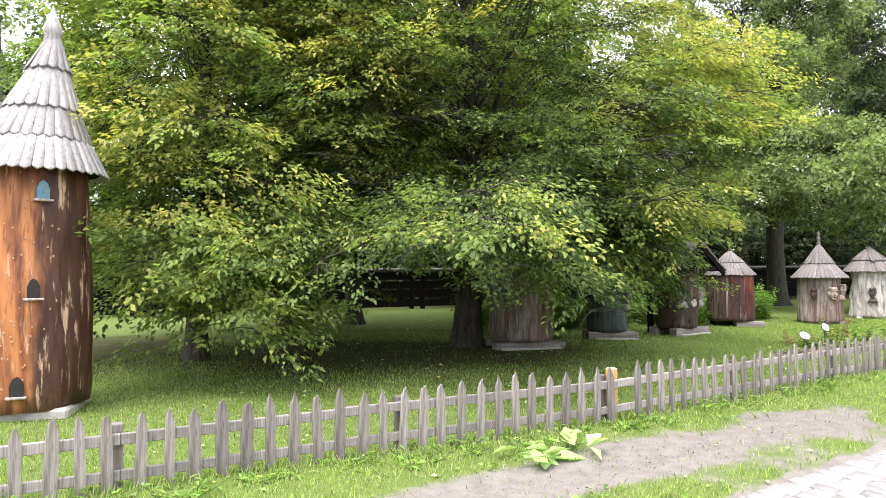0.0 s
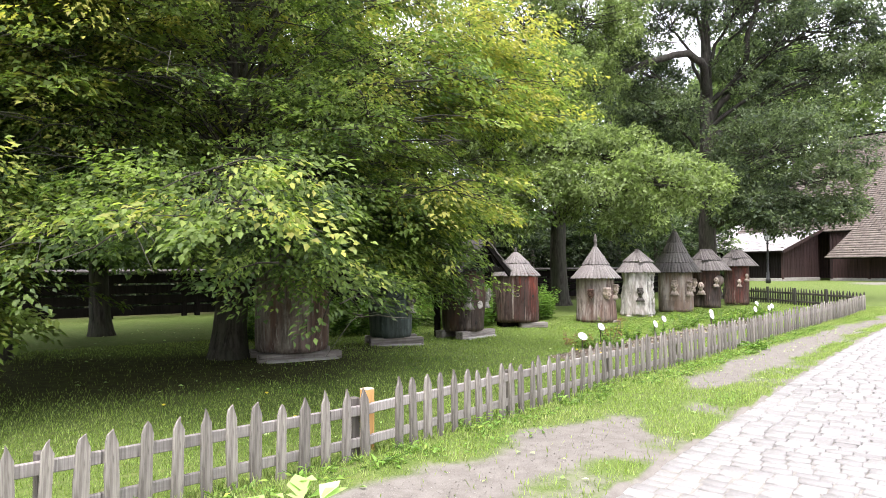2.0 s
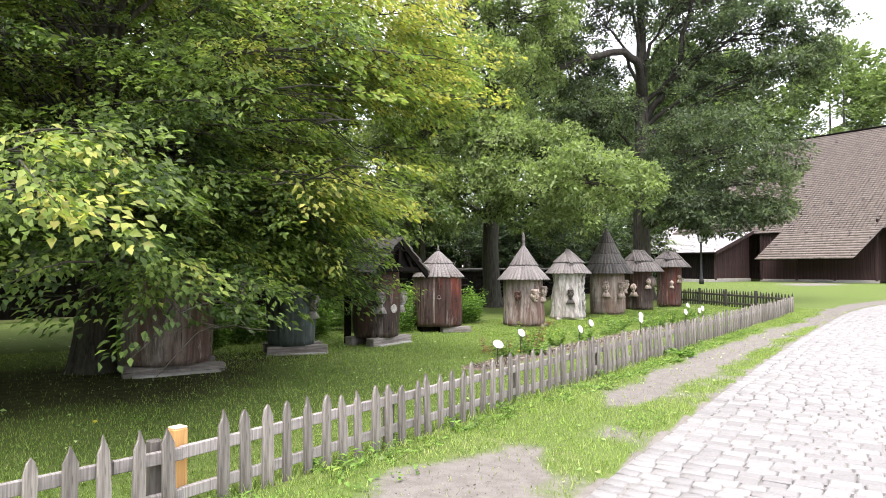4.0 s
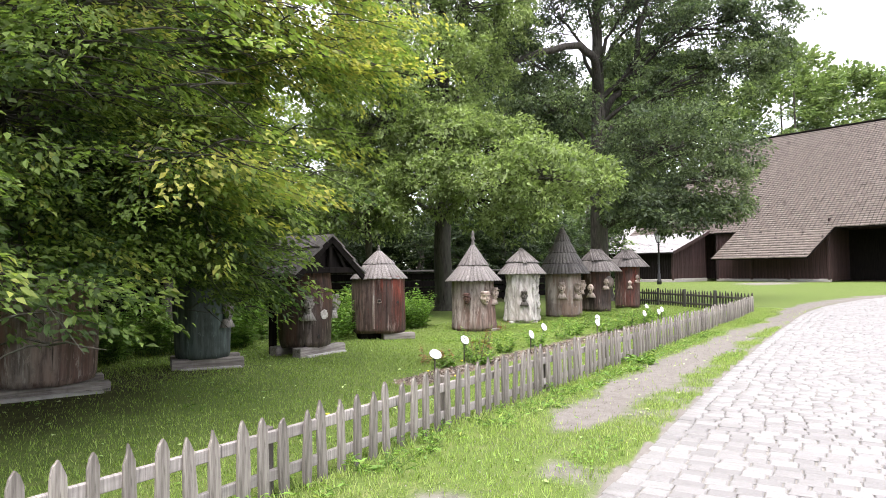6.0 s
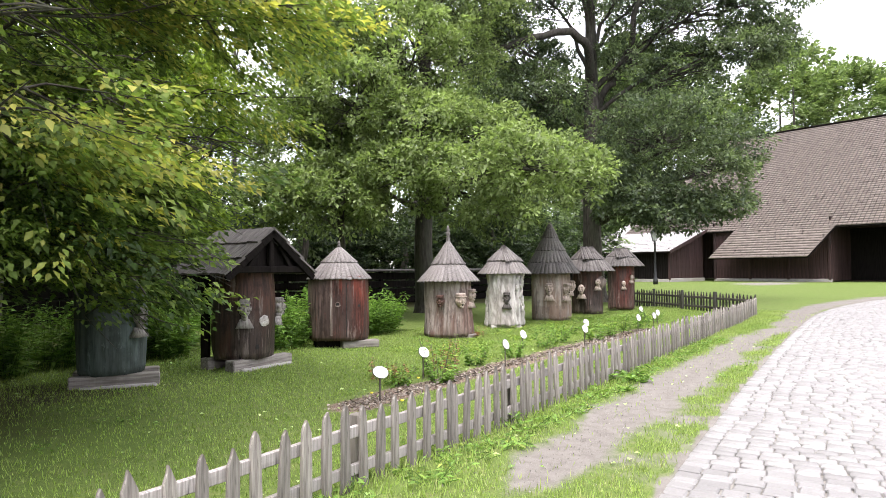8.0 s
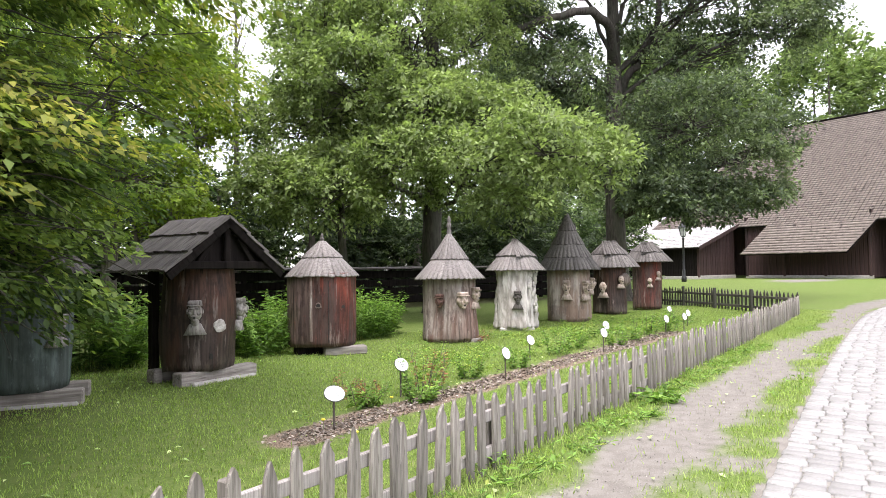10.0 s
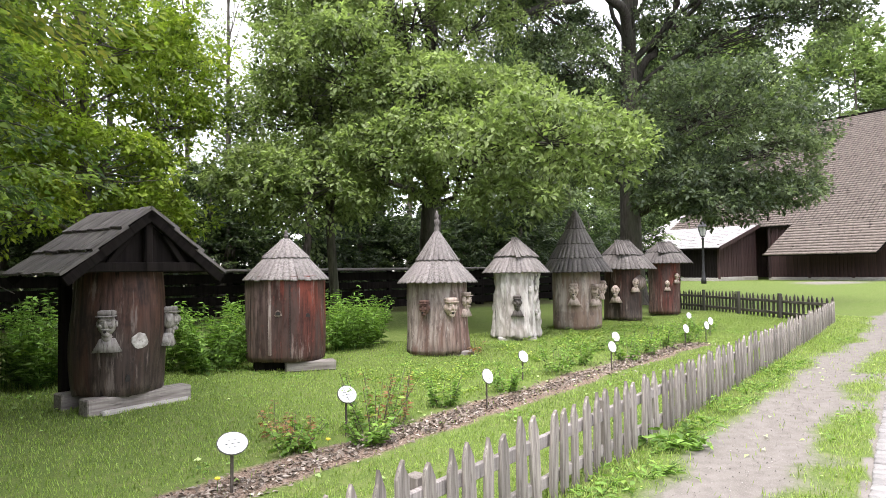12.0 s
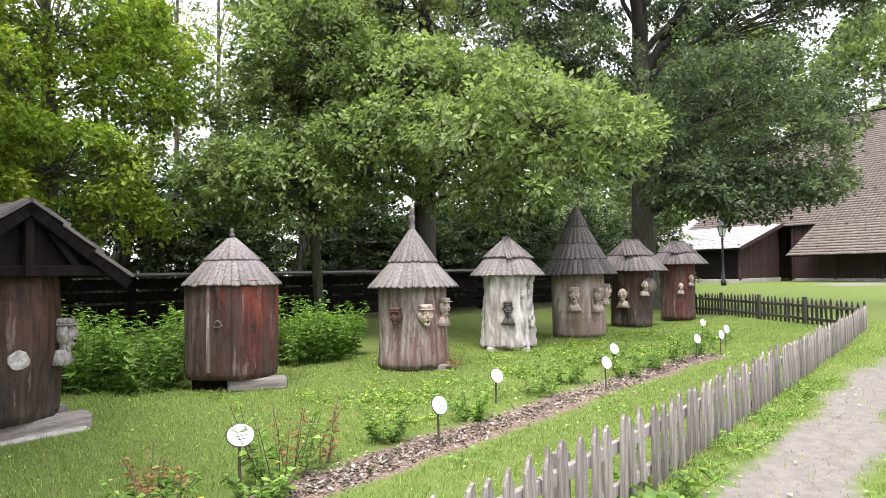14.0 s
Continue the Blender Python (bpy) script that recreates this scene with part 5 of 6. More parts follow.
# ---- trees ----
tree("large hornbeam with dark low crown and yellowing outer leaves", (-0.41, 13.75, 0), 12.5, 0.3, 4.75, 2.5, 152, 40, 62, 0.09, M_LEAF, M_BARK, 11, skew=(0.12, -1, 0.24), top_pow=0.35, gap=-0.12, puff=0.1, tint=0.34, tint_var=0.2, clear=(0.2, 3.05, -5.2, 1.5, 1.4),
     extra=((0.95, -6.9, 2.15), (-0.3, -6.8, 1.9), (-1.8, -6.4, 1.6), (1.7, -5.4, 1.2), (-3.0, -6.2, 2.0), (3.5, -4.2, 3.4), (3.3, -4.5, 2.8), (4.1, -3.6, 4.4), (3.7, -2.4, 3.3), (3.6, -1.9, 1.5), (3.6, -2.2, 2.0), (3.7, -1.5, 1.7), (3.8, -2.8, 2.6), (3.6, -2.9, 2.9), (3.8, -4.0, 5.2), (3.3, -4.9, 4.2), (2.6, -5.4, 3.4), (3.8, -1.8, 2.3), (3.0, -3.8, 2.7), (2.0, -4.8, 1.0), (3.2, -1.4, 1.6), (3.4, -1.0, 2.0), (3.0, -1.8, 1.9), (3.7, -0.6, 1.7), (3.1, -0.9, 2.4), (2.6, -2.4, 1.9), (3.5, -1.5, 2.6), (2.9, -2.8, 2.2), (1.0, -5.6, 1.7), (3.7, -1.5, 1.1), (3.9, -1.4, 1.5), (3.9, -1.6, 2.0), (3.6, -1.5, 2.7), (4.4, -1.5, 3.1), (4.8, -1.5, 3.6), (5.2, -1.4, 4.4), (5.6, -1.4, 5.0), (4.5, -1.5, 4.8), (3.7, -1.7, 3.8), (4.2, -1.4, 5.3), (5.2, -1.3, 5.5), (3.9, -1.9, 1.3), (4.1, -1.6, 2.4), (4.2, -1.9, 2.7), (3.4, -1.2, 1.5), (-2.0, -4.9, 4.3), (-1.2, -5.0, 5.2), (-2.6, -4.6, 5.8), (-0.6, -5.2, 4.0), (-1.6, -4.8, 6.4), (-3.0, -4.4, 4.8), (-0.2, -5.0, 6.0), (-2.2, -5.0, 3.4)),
     # The spot with a minus weight puts shade on the front leaves into tint.
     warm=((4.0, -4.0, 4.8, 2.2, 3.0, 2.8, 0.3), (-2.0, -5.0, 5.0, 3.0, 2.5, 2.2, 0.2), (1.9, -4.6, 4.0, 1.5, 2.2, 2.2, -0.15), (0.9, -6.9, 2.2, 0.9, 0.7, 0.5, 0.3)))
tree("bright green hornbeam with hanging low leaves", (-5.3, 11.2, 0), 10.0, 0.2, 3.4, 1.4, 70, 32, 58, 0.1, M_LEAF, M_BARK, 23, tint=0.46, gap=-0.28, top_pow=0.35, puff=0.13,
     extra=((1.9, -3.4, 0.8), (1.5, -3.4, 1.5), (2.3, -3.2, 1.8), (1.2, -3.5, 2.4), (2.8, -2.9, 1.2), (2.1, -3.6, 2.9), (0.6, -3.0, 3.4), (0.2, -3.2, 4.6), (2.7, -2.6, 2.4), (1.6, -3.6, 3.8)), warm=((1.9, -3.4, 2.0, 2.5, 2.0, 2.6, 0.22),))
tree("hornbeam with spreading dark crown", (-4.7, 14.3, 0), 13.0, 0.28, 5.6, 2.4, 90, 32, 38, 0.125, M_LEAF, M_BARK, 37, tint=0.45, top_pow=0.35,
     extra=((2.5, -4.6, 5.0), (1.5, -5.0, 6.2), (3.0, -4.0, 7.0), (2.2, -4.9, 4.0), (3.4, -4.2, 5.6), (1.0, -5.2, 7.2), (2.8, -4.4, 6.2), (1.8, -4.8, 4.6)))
# Two trees added to darken the background; shade is put into their tint.
lobed_tree("added hornbeam with shade put into its dense dark crown", (-4.2, 19.0, 0), 12.0, 0.24,
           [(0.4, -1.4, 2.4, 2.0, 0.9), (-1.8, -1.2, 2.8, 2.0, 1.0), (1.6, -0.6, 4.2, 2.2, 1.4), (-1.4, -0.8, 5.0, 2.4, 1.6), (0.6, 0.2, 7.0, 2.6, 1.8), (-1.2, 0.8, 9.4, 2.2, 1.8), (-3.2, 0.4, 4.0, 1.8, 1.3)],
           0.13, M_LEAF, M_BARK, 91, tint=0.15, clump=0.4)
lobed_tree("added hornbeam with shade put into its dense dark crown", (-0.2, 20.6, 0), 12.0, 0.22,
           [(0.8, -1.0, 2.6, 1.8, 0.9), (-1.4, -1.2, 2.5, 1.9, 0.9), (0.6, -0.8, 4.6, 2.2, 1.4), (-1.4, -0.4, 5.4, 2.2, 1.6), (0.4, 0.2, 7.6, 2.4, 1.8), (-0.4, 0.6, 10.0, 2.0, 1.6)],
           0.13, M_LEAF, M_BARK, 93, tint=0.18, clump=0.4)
lobed_tree("old oak with pale green limb reaching over the hives", (11.8, 28.4, 0), 18.5, 0.38,
           [(1.1, -6.6, 4.5, 2.0, 1.25), (2.3, -7.2, 4.1, 1.0, 0.8), (-0.5, -5.4, 4.2, 1.9, 1.2), (-2.2, -4.4, 4.4, 1.6, 1.1), (-4.1, -3.3, 3.6, 1.7, 1.0), (-5.5, -2.0, 4.2, 1.2, 1.0), (-3.4, -2.7, 6.9, 2.2, 1.7),
            (-1.4, -4.0, 6.1, 1.8, 1.2), (-1.8, -2.2, 8.9, 2.4, 1.6), (-4.0, -1.6, 9.1, 1.6, 1.5), (0.6, -4.2, 5.9, 1.5, 1.0), (1.6, 0.2, 9.8, 1.5, 1.5), (0.2, -6.3, 3.1, 1.3, 0.5), (-2.3, -1.1, 12.0, 2.4, 1.8),
            (0.8, -1.0, 12.6, 2.4, 1.8), (-1.0, -0.6, 15.6, 2.4, 1.8), (2.6, 2.4, 12.4, 2.6, 2.0), (-2.6, 2.8, 9.6, 2.8, 2.2), (0.6, 3.6, 7.6, 2.8, 2.2), (-4.6, 1.4, 6.2, 2.0, 1.6), (-2.8, 0.4, 4.4, 1.8, 1.1)],
           0.15, M_LEAF_OAK, M_BARK, 41, tint=0.36, warm=((1.1, -6.8, 4.4, 2.6, 1.8, 1.6, 0.22),))
lobed_tree("large dark green oak by the far picket fence", (21.5, 32.0, 0), 22.5, 0.5,
           [(0.8, -4.3, 7.1, 2.8, 1.9), (2.7, -4.8, 5.5, 1.9, 1.2), (-0.2, -4.4, 4.4, 2.1, 1.0), (1.7, -4.4, 4.0, 1.8, 0.7), (3.2, -4.9, 4.2, 1.5, 0.6), (0.6, -4.8, 3.6, 1.6, 0.5), (-1.2, -4.6, 3.8, 1.3, 0.5), (-2.0, -3.8, 5.6, 1.3, 1.1), (-3.3, -1.2, 9.2, 2.2, 1.5), (-3.7, 0.4, 8.1, 2.0, 1.5), (-3.2, -1.0, 14.4, 2.4, 1.5),
            (1.9, -0.5, 11.6, 1.9, 1.5), (2.9, -3.0, 10.4, 2.1, 1.4), (4.9, -4.7, 10.9, 1.9, 1.2), (6.0, -5.0, 11.6, 1.4, 0.9), (3.7, -3.3, 13.1, 2.4, 1.6), (1.6, -1.7, 15.7, 3.0, 2.0), (-1.5, -0.8, 16.7, 2.5, 1.9),
            (4.2, -4.8, 6.8, 1.2, 1.0), (-5.6, -0.4, 11.9, 1.6, 1.6), (5.6, -4.9, 13.3, 2.0, 1.4), (0.7, -0.5, 20.7, 3.0, 2.0), (3.4, 2.6, 9.0, 3.0, 2.4), (-2.4, 3.4, 12.0, 3.0, 2.4), (-2.2, 3.0, 6.4, 2.6, 1.6), (4.6, 1.0, 15.6, 3.0, 2.2)],
           0.17, M_LEAF_OAK_D, M_BARK, 53, tint=0.24, clump=0.42,
           boughs=((((0, 0, 10.4), (-1.2, -1.6, 12.2), (-3.4, -1.9, 12.1), (-6.2, -1.6, 10.9)), 0.12), (((0, 0, 9.0), (1.4, -1.2, 12.0), (2.0, -1.6, 15.5)), 0.1)))
lobed_tree("bright yellow-green maple behind the shelter", (1.6, 27.6, 0), 14.0, 0.24,
           [(-0.6, -1.8, 5.9, 2.2, 1.5), (0.6, -1.6, 4.2, 2.0, 1.1), (-0.9, -2.6, 3.0, 1.6, 0.8), (2.3, -0.4, 5.6, 1.4, 1.2), (-1.6, -2.4, 4.6, 1.8, 1.4), (2.0, -0.9, 3.0, 1.3, 0.7), (0.4, -1.0, 8.0, 2.4, 1.6), (-2.4, -1.4, 7.4, 2.0, 1.6),
            (0.2, -0.4, 10.6, 2.2, 1.7), (-0.4, 0.2, 13.0, 1.6, 1.3), (2.0, 1.6, 7.6, 2.0, 1.6), (-2.4, 1.6, 5.0, 2.2, 1.8), (-3.4, -0.8, 3.4, 1.5, 1.0)],
           0.15, M_LEAF_MAPLE, M_BARK_L, 61, tint=0.5, tint_var=0.13, clump=0.36)
lobed_tree("slender young oak behind the lawn", (8.35, 27.0, 0), 8.0, 0.14,
           [(-0.6, -0.6, 4.4, 1.5, 0.9), (-1.9, -0.2, 3.8, 1.4, 0.8), (0.9, 0.1, 5.2, 1.3, 0.9), (-0.8, 0.4, 6.6, 1.4, 1.0), (0.2, 1.0, 3.9, 1.4, 0.8)],
           0.14, M_LEAF_OAK, M_BARK, 71, tint=0.3, clump=0.32)
tree("tall slender larch with sparse foliage", (5.2, 36.2, 0), 19.0, 0.16, 1.7, 3.0, 44, 9, 26, 0.14, M_LEAF_FAR, M_BARK_L, 81, tint=0.45, puff=0.2, spray_size=0.8)
tree("tall slender larch with sparse foliage", (3.6, 37.0, 0), 20.0, 0.15, 1.5, 4.0, 40, 9, 26, 0.14, M_LEAF_FAR, M_BARK_L, 83, tint=0.45, puff=0.2, spray_size=0.8)


def woodland():
    """Far woods beyond the fences: trunks in one mesh, foliage in another."""
    rng = np.random.default_rng(9)
    trunks, P, W, U, L, T = Stock(), [], [], [], [], []
    spots = []
    for i in range(26):
        x = -30 + i * 2.7 + rng.normal(0, 1)
        spots.append((x, 30 + 0.45 * x + 5 + 14 * rng.random(), 12 + 8 * rng.random(), 3.2 + 1.6 * rng.random(), 0.3))
    # Tall far trees; their haze is put into a lighter leaf tint below.
    for i in range(20):
        a = radians(-6 + i * 3.4)
        spots.append((85 * math.cos(a) + rng.normal(0, 5), 95 * math.sin(a) + 20 + rng.normal(0, 4), 25 + 9 * rng.random(), 7 + 2 * rng.random(), 0.6))
    for i in range(22):
        a = radians(100 + i * 12)
        spots.append((70 * math.cos(a), 70 * math.sin(a) - 12, 14 + 6 * rng.random(), 6, 0.6))
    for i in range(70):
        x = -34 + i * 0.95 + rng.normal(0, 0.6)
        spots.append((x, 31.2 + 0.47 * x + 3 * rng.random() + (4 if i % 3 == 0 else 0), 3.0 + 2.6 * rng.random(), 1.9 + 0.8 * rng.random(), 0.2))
    for x, y, hgt, rad, leaf in spots:
        if abs(x - (7.17 - 0.063 * (y - 8.8))) < 2.3 and 30 < y < 75 and hgt > 8:
            continue
        trunks.tube([(x, y, -0.1), (x, y, hgt * 0.3), (x + 0.3, y, hgt * 0.65), (x + 0.2, y, hgt * 0.97)], [0.28, 0.22, 0.15, 0.03], 8)
        n = int(190 * (rad / 4) ** 2) if hgt > 8 else 230
        th, f = rng.random(n) * 2 * np.pi, rng.random(n) ** 0.8
        prof = np.sqrt(np.clip(1 - (f * 1.0) ** 2.2, 0.04, 1)) * (0.6 + 0.4 * np.minimum(1, f / 0.2))
        r = rad * prof * (0.35 + 0.65 * np.sqrt(rng.random(n)))
        low = 0.02 if hgt < 8 else 0.12
        o = np.stack([x + r * np.cos(th), y + r * np.sin(th), hgt * (low + (1 - low) * f)], 1)
        o = o[fbm(o, 0.5, x) > -0.4]
        d = np.stack([np.cos(th[:len(o)]), np.sin(th[:len(o)]), -0.2 * np.ones(len(o))], 1)
        ax = unit(o - np.array([x, y, 0]) * [1, 1, 0] - [0, 0, hgt * 0.5] + rng.normal(0, 1.0, o.shape))
        ax[:, 2] *= 0.4
        up = np.array([0, 0, 1.0]) + rng.normal(0, 0.35, o.shape)
        # Low bushes get almost no tint: the canopy's shade is put into their colour.
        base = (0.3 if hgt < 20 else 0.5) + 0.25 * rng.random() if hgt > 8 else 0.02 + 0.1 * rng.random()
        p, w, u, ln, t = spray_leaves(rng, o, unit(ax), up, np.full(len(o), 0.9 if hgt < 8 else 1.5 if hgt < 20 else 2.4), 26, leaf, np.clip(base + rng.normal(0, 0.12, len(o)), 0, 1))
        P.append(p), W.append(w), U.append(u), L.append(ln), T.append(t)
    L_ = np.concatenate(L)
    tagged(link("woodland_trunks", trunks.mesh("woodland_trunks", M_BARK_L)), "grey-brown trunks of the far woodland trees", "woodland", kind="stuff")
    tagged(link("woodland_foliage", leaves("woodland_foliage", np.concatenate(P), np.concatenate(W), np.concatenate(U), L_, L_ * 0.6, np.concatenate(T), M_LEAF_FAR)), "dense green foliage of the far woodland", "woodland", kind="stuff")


woodland()


# ---- shrubs and herbs ----
def herb_clump(name, label, category, x, y, h, r, stems, per, leaf, mat, seed, tint=0.4, group="", stem_mat=None, flop=0.35, leaf_w=0.45, red=0):
    """A clump of upright leafy stems."""
    rng = np.random.default_rng(seed)
    root = thing(name, pose(x, y, ground_at(x, y)), label, category, group)
    st = Stock()
    P, W, U, L, T = [], [], [], [], []
    for i in range(stems):
        a, q = rng.random() * 2 * np.pi, r * 0.55 * math.sqrt(rng.random())
        b = np.array([q * math.cos(a), q * math.sin(a), -0.03])
        hh = h * (0.6 + 0.5 * rng.random())
        tip = b + np.array([math.cos(a) * flop * r + rng.normal(0, .05), math.sin(a) * flop * r + rng.normal(0, .05), hh])
        t = np.linspace(0, 1, 5)
        pts = b + (tip - b) * t[:, None] + np.array([0, 0, 0.1 * h]) * (t * (1 - t))[:, None]
        st.tube(pts, 0.0022 + 0.002 * (1 - t) * (h > 0.5), 4)
        s = 0.12 + 0.88 * rng.random(per)
        at = np.stack([np.interp(s, t, pts[:, k]) for k in range(3)], 1)
        th = rng.random(per) * 2 * np.pi
        way = np.stack([np.cos(th), np.sin(th), 0.25 * rng.normal(0, 1, per) + 0.1], 1)
        P.append(at + way * 0.01), W.append(way), U.append(np.array([0, 0, 1.0]) + rng.normal(0, 0.3, (per, 3)))
        L.append(leaf * (0.6 + 0.7 * rng.random(per)) * (1.15 - 0.5 * s))
        T.append(np.clip(tint + 0.15 * rng.normal(0, 1, per) + 0.2 * (s - 0.5), 0, 1))
    part_me = st.mesh("stalk", stem_mat or M_LEAF_LOW)
    tagged(link("stalk", part_me, root), kind="stuff")
    L = np.concatenate(L)
    link("foliage", leaves("foliage", np.concatenate(P), np.concatenate(W), np.concatenate(U), L, L * leaf_w, np.concatenate(T), mat), root)
    return root


rs = random.Random(77)
for i, (x, y) in enumerate([(0.6, 17.0), (1.4, 17.5), (2.1, 17.4), (2.7, 18.0), (3.4, 17.9), (3.2, 18.7), (5.6, 18.6), (4.6, 18.9), (5.4, 19.5), (6.1, 19.9), (6.7, 20.2), (7.5, 20.4), (8.1, 20.7), (8.3, 21.4), (1.0, 16.4), (-0.4, 16.6), (4.0, 19.6)]):
    herb_clump("shrub", "dense green leafy shrub behind the hives", "shrub", x + rs.uniform(-.15, .15), y + rs.uniform(-.15, .15), rs.uniform(0.95, 1.25), 0.65, 46, 26, 0.15, M_LEAF_LOW, 200 + i, 0.35, "shrubs behind the hives", leaf_w=0.36)

ROSES = [(7.24, 13.97, 0.62, 0.34), (8.2, 14.9, 0.35, 0.2), (10.4, 16.5, 0.5, 0.28), (6.4, 13.4, 0.34, 0.24), (7.1, 13.5, 0.3, 0.2), (11.1, 17.2, 0.4, 0.25), (12.9, 18.0, 0.5, 0.3), (13.7, 18.6, 0.55, 0.4), (14.6, 19.3, 0.5, 0.4), (15.3, 19.9, 0.45, 0.4), (9.2, 15.5, 0.35, 0.2), (12.1, 17.3, 0.4, 0.25), (16.2, 20.8, 0.5, 0.4), (13.2, 19.2, 0.4, 0.4), (12.2, 18.8, 0.35, 0.4)]
for i, (x, y, hh, r) in enumerate(ROSES):
    herb_clump("rose_bush", "small rose bush with green leaves and bare stems in bed", "rose bush", x, y, hh, r, 11, 26, 0.075, M_LEAF_LOW, 300 + i, 0.42, "roses in the flower bed", M_BARK_L, 0.6, 0.6)
for i, (x, y, hh) in enumerate(((7.28, 14.1, 0.58), (6.5, 13.5, 0.36), (7.6, 14.3, 0.52), (9.9, 19.0, 0.3), (6.3, 14.0, 0.3))):
    herb_clump("red_leaved_rose", "rose shoots with reddish young leaves in bed", "rose bush", x, y, hh, 0.2, 5, 22, 0.062, M_LEAF_RED, 340 + i, 0.5, "roses in the flower bed", M_BARK_L, 0.5, 0.6)

for i in range(60):
    f = rs.random()
    bx, by = 8.6 + 8.6 * f, 15.3 + 6.2 * f
    o = rs.uniform(0.3, 2.4)
    herb_clump("lawn_herb", "low leafy green herb in long grass", "plant", bx - 0.6 * o, by + 0.8 * o, rs.uniform(0.08, 0.22), 0.22, 9, 9, 0.07, M_LEAF_LOW, 500 + i, rs.uniform(0.5, 0.75), "herbs between the bed and the hives", None, 0.9, 0.5)
herb_clump("dock_plant", "low green dock plant beside the fence", "plant", 9.62, 12.68, 0.2, 0.3, 16, 7, 0.16, M_LEAF_LOW, 401, 0.3, flop=0.9)
herb_clump("broad_leaved_weed", "pale broad-leaved weed beside the fence", "plant", 0.68, 5.36, 0.18, 0.3, 8, 3, 0.3, M_PALE, 402, 0.4, flop=0.9, leaf_w=0.55)
for i, (x, y) in enumerate(along(FENCE, 0.62)[5:46] and [(p[0], p[1]) for p in along(FENCE, 0.62)[5:46]]):
    herb_clump("weed_tuft", "tuft of grass and weeds at fence foot", "plant", x + 0.12 + rs.uniform(-.1, .12), y - 0.14 + rs.uniform(-.1, .08), rs.uniform(0.08, 0.2), 0.22, 16, 5, 0.1, M_LEAF_LOW, 420 + i, 0.45, "weeds along the fence", None, 0.8, 0.3)


# ---- grass ----
def grass():
    rng = np.random.default_rng(4)
    n = 900000
    x = rng.uniform(-7, 23, n)
    y = rng.uniform(1.0, 27, n)
    de, se = off_line(x, y, EDGE)
    df, sf = off_line(x, y, FENCE)
    dt, _ = off_line(x, y, TRACK)
    db, _ = off_line(x, y, BED)
    p3 = np.stack([x, y, 0 * x], 1)
    rag = fbm(p3, 1.6, 3) * 0.5 + fbm(p3, 4.3, 7) * 0.35
    width = np.interp(x, [-2, 0.5, 2.5, 4.2, 4.7, 5.7, 6.4, 9, 14, 20, 36], [0.15, 0.42, 0.48, 0.42, -0.2, -0.2, 0.28, 0.4, 0.3, 0.34, 0.6])
    bare = np.clip((dt - width * (1 + 0.7 * rag) + 0.1) / 0.4, 0.03, 1) * np.clip((db - 0.3) / 0.2, 0.04, 1)
    bare = bare * np.where((de < 0.7) & (x > 1.5), np.clip(0.75 - 1.1 * rag, 0.2, 1), 1.0)
    shade = np.clip(np.hypot((x + 2) / 5.5, (y - 12.4) / 3.0) - 0.45, 0.06, 1)
    near = np.clip(1.25 - (y - 0.36 * x - 6) / 22, 0.3, 1)
    ok = (se > 0) & (y - 0.45 * x < 17.5) & (rng.random(n) < bare * shade * near * np.clip(de / 0.08, 0.35, 1))
    x, y, df, sf = x[ok], y[ok], df[ok], sf[ok]
    k = len(x)
    z = terrain(x, y) - 0.004
    verge = sf < 0
    h = (0.028 + 0.042 * rng.random(k) ** 2) * np.where(verge, 1.25, 1.0) * (1 + 0.6 * np.exp(-(df / 0.15) ** 2))
    th = rng.random(k) * 2 * np.pi
    way = np.stack([0.55 * np.cos(th), 0.55 * np.sin(th), 0.6 + 0.6 * rng.random(k)], 1)
    up = np.stack([np.cos(th), np.sin(th), np.full(k, 0.3)], 1)
    p3 = np.stack([x, y, z], 1)
    tint = np.clip(0.42 + 0.13 * rng.normal(0, 1, k) + 0.15 * fbm(p3, 0.9, 2) + np.where(verge, 0.16, 0.0), 0, 1)
    me = leaves("grass", p3, way, up, h, 0.005 + 0.006 * rng.random(k), tint, M_GRASS, 0.05)
    tagged(link("grass", me), "short green mown lawn grass blades", "grass", kind="stuff")
    # clover and plantain among the blades
    n = 60000
    x, y = rng.uniform(0, 20, n), rng.uniform(4, 23, n)
    de, se = off_line(x, y, EDGE)
    dt, _ = off_line(x, y, TRACK)
    db, _ = off_line(x, y, BED)
    df, sf = off_line(x, y, FENCE)
    p3 = np.stack([x, y, terrain(x, y)], 1)
    ok = (se > 0) & (de > 0.1) & (dt > 0.4) & (db > 0.4) & (y - 0.45 * x < 16.5) & (fbm(p3, 1.3, 8) + 0.5 * fbm(p3, 3.7, 2) > np.where(sf < 0, 0.0, 0.35))
    p3 = p3[ok] + np.stack([0 * x[ok], 0 * x[ok], 0.015 + 0.035 * rng.random(ok.sum())], 1)
    k = len(p3)
    th = rng.random(k) * 2 * np.pi
    way = np.stack([np.cos(th), np.sin(th), 0.25 * rng.normal(0, 1, k)], 1)
    ln = rng.uniform(0.025, 0.06, k)
    tagged(link("clover", leaves("clover", p3, way, np.array([0, 0, 1.0]) + rng.normal(0, 0.3, (k, 3)), ln, ln * 0.75, np.clip(rng.normal(0.4, 0.16, k), 0, 1), M_LEAF_LOW)), "low clover and plantain leaves in the grass", "weeds", kind="stuff")
    # chips on the bed
    n = 5200
    pick = rng.integers(0, len(BED) - 1, n)
    f = rng.random(n)[:, None]
    line = np.array(BED)
    q = line[pick] * (1 - f) + line[pick + 1] * f + rng.normal(0, 0.13, (n, 2))
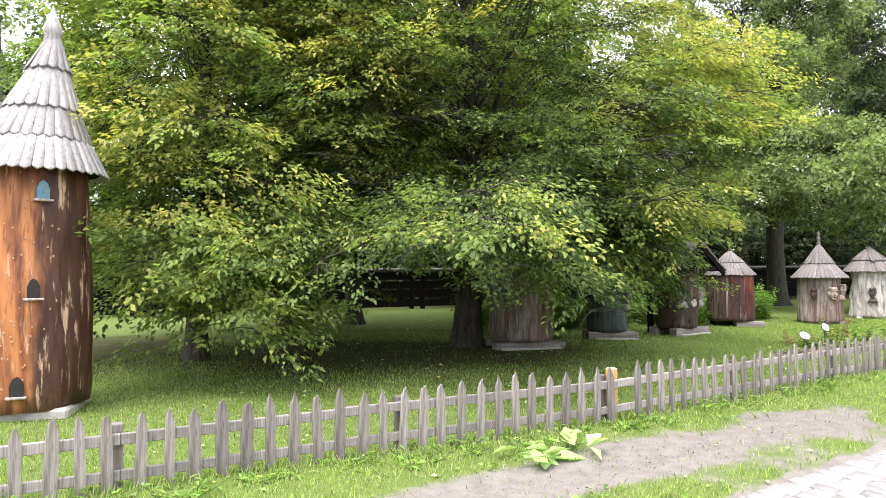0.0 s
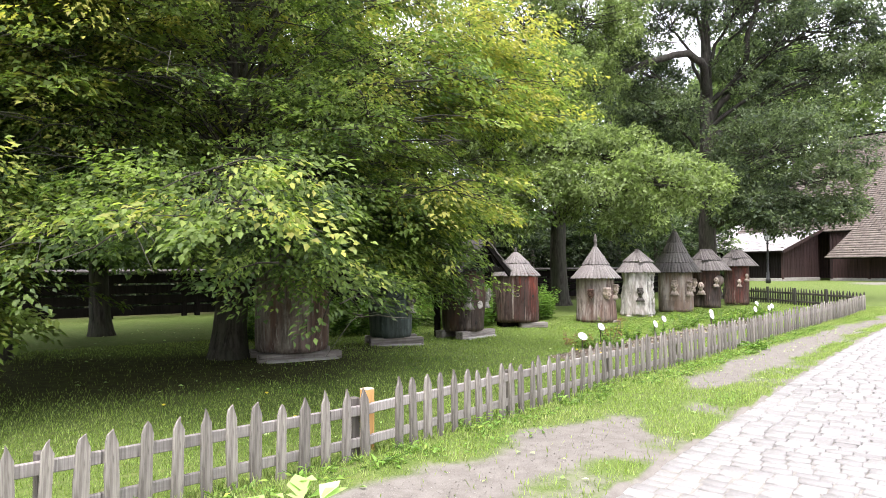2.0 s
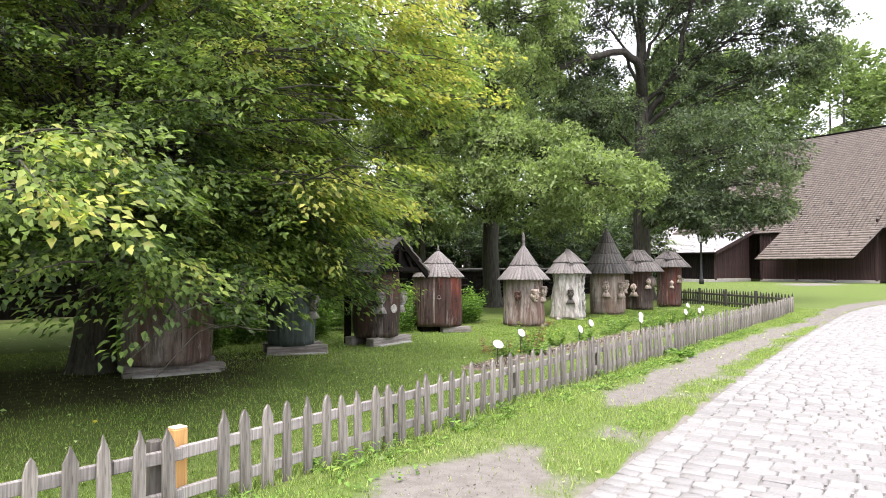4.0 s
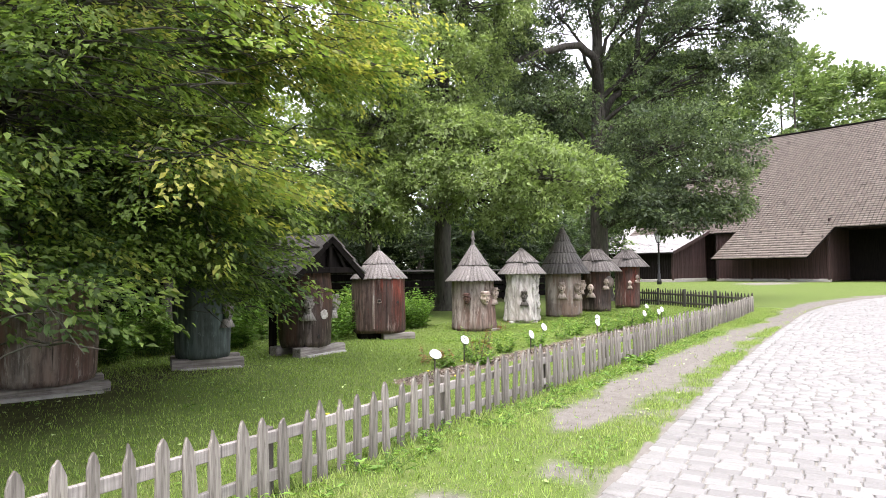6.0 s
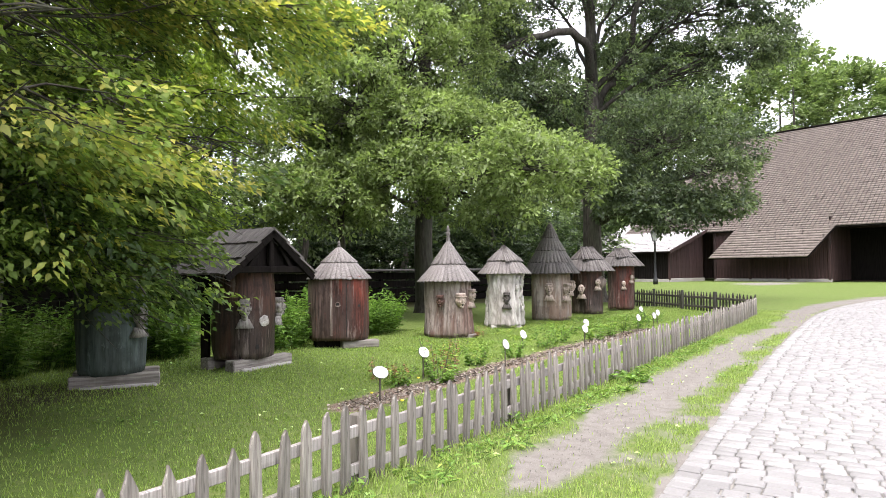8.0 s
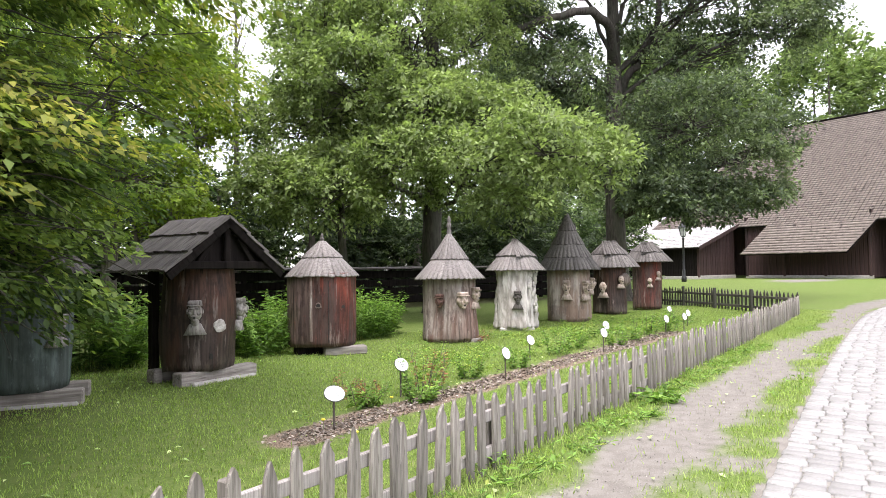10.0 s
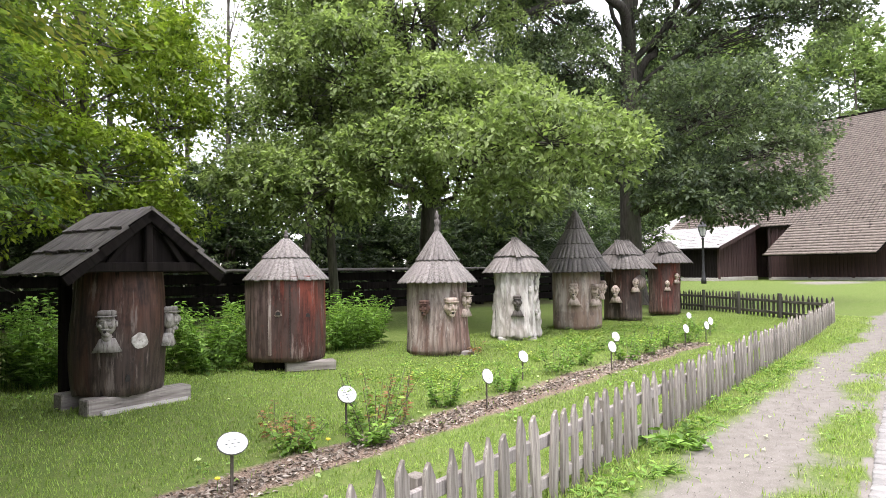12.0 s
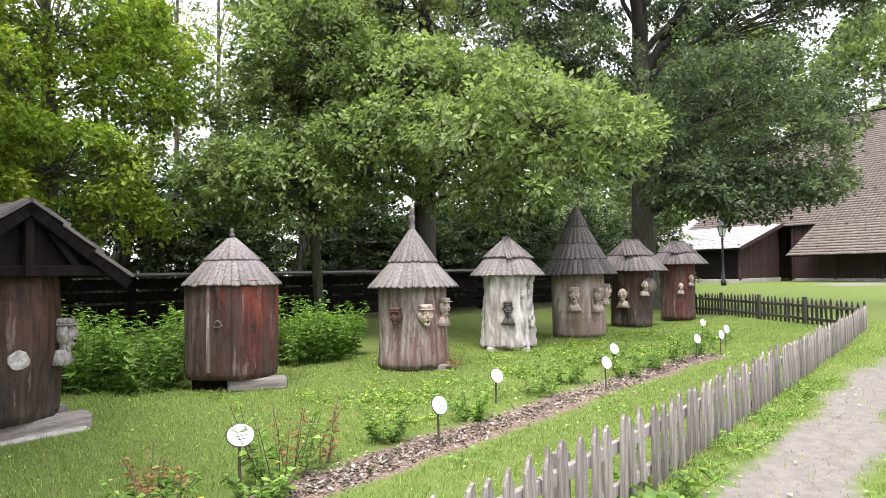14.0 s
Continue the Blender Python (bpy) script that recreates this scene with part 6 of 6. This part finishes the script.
    p3 = np.stack([q[:, 0], q[:, 1], terrain(q[:, 0], q[:, 1]) + 0.012], 1)
    way = rng.normal(0, 1, (n, 3)) * [1, 1, 0.2]
    ln = rng.uniform(0.02, 0.065, n)
    tagged(link("bark_chips", leaves("bark_chips", p3, way, np.array([0, 0, 1.0]) + rng.normal(0, 0.4, (n, 3)), ln, ln * 0.55, rng.random(n), M_CHIP)), "brown and grey bark chips on the flower bed", "mulch", kind="stuff")
    # crumbs and grit on the worn track
    n = 9000
    pick = rng.integers(4, len(TRACK) - 6, n)
    f = rng.random(n)[:, None]
    line = np.array(TRACK)
    q = line[pick] * (1 - f) + line[pick + 1] * f + rng.normal(0, 0.3, (n, 2))
    p3 = np.stack([q[:, 0], q[:, 1], terrain(q[:, 0], q[:, 1]) + 0.006], 1)
    ln = rng.uniform(0.005, 0.018, n)
    tagged(link("grit", leaves("grit", p3, rng.normal(0, 1, (n, 3)) * [1, 1, 0.2], np.array([0, 0, 1.0]) + rng.normal(0, 0.4, (n, 3)), ln, ln * 0.8, rng.random(n), M_GRIT)), "pale grit and crumbs on the worn track", "grit", kind="stuff")
    # fallen leaves and flowers
    n = 900
    x, y = rng.uniform(-4, 16, n), rng.uniform(3, 20, n)
    de, se = off_line(x, y, EDGE)
    x, y = x[se > 0], y[se > 0]
    th = rng.random(len(x)) * 2 * np.pi
    p3 = np.stack([x, y, terrain(x, y) + 0.02], 1)
    way = np.stack([np.cos(th), np.sin(th), 0.1 * rng.normal(0, 1, len(x))], 1)
    up = np.array([0, 0, 1.0]) + rng.normal(0, 0.3, (len(x), 3))
    ln = rng.uniform(0.04, 0.08, len(x))
    tagged(link("fallen_leaves", leaves("fallen_leaves", p3, way, up, ln, ln * 0.6, np.clip(rng.normal(0.6, 0.3, len(x)), 0, 1), M_PALE)), "scattered pale fallen leaves on grass", "leaves", kind="stuff")


grass()
for i in range(26):
    x, y = rs.uniform(-1, 12), rs.uniform(7.5, 14)
    d, side = off_line(np.array([x]), np.array([y]), FENCE)
    if side[0] < 0 or d[0] > 3.2:
        continue
    root = thing("yellow_flower", pose(x, y, ground_at(x, y)), "small yellow dandelion flower in the lawn", "flower", "yellow flowers in the lawn")
    part("stem", lathe([(0.003, -0.01), (0.002, 0.09)], 5), M_LEAF_LOW, root)
    part("bloom", lathe([(0.006, 0.088), (0.022, 0.1), (0.018, 0.108), (0.004, 0.11)], 10), M_DAISY, root)


# ---- cobbled road ----
def sett_mesh(i, w, d, h):
    r = random.Random(900 + i)
    bm = bmesh.new()
    add_box(bm, 0, 0, -h / 2, w, d, h)
    for v in bm.verts:
        v.co.x += r.uniform(-.009, .009)
        v.co.y += r.uniform(-.009, .009)
        v.co.z += r.uniform(-.004, .004) if v.co.z > -h * 0.5 else 0
    top = [e for e in bm.edges if all(v.co.z > -h * 0.5 for v in e.verts)]
    bmesh.ops.bevel(bm, geom=top, offset=0.011, segments=1, affect="EDGES")
    bmesh.ops.delete(bm, geom=[f for f in bm.faces if f.normal.z < -0.5], context="FACES")
    bmesh.ops.recalc_face_normals(bm, faces=bm.faces)
    me = bpy.data.meshes.new("sett")
    bm.to_mesh(me)
    bm.free()
    me.materials.append(M_SETT)
    return me


def cobbled_road():
    road_w = 7.5
    # bed of joints
    pts = [Vector((*p, 0)) for p in EDGE]
    left, right = [], []
    for i, p in enumerate(pts):
        d = (pts[min(i + 1, len(pts) - 1)] - pts[max(i - 1, 0)]).normalized()
        nrm = Vector((d.y, -d.x, 0))
        left.append(p + nrm * 0.02)
        right.append(p + nrm * road_w)
    bm = bmesh.new()
    a = [bm.verts.new((v.x, v.y, -0.017)) for v in left]
    b = [bm.verts.new((v.x, v.y, -0.017)) for v in right]
    for i in range(len(a) - 1):
        bm.faces.new((a[i], b[i], b[i + 1], a[i + 1]))
    me = bpy.data.meshes.new("road")
    bmesh.ops.recalc_face_normals(bm, faces=bm.faces)
    bm.to_mesh(me)
    bm.free()
    me.materials.append(M_JOINT)
    road = tagged(link("road", me), "pale grey granite cobbled road with sandy joints", "road", kind="structure")
    kinds = [sett_mesh(i, 0.165 + 0.018 * (i % 4), 0.136, 0.06) for i in range(10)]
    arrays = []
    for k in kinds:
        v = np.array([v.co[:] for v in k.vertices])
        k.calc_loop_triangles()
        f = np.array([t.vertices[:] for t in k.loop_triangles])
        arrays.append((v, f))
    r = random.Random(12)
    V, F, n, singles = [], [], 0, 0
    for row, (x, y, head) in enumerate(along(EDGE, 0.147)):
        hd = radians(head)
        d, nrm = np.array([math.cos(hd), math.sin(hd), 0]), np.array([math.sin(hd), -math.cos(hd), 0])
        s = 0.02
        limit = road_w if x < 20 else road_w - 1
        while s < limit:
            i = r.randrange(10)
            w = 0.165 + 0.018 * (i % 4) + 0.011
            c = np.array([x, y, 0]) + nrm * (s + w / 2) + d * r.uniform(-.008, .008)
            s += w
            turn = hd - math.pi / 2 + r.uniform(-.035, .035)
            z = r.uniform(-.006, .004) + 0.01 * math.sin(c[0] * 1.3) * math.cos(c[1] * 1.1)
            if 5.6 < c[0] < 11 and 5.0 < c[1] and singles < 300 and s < 2.6:
                link("sett", kinds[i], road, Matrix.Translation((c[0], c[1], z)) @ Matrix.Rotation(turn, 4, "Z"))
                singles += 1
                continue
            v, f = arrays[i]
            co, si = math.cos(turn), math.sin(turn)
            V.append(np.stack([c[0] + v[:, 0] * co - v[:, 1] * si, c[1] + v[:, 0] * si + v[:, 1] * co, v[:, 2] + z], 1))
            F.append(f + n)
            n += len(v)
    ob = link("setts", raw_mesh("setts", np.concatenate(V), np.concatenate(F), M_SETT), road)
    tagged(ob, kind="stuff")


cobbled_road()
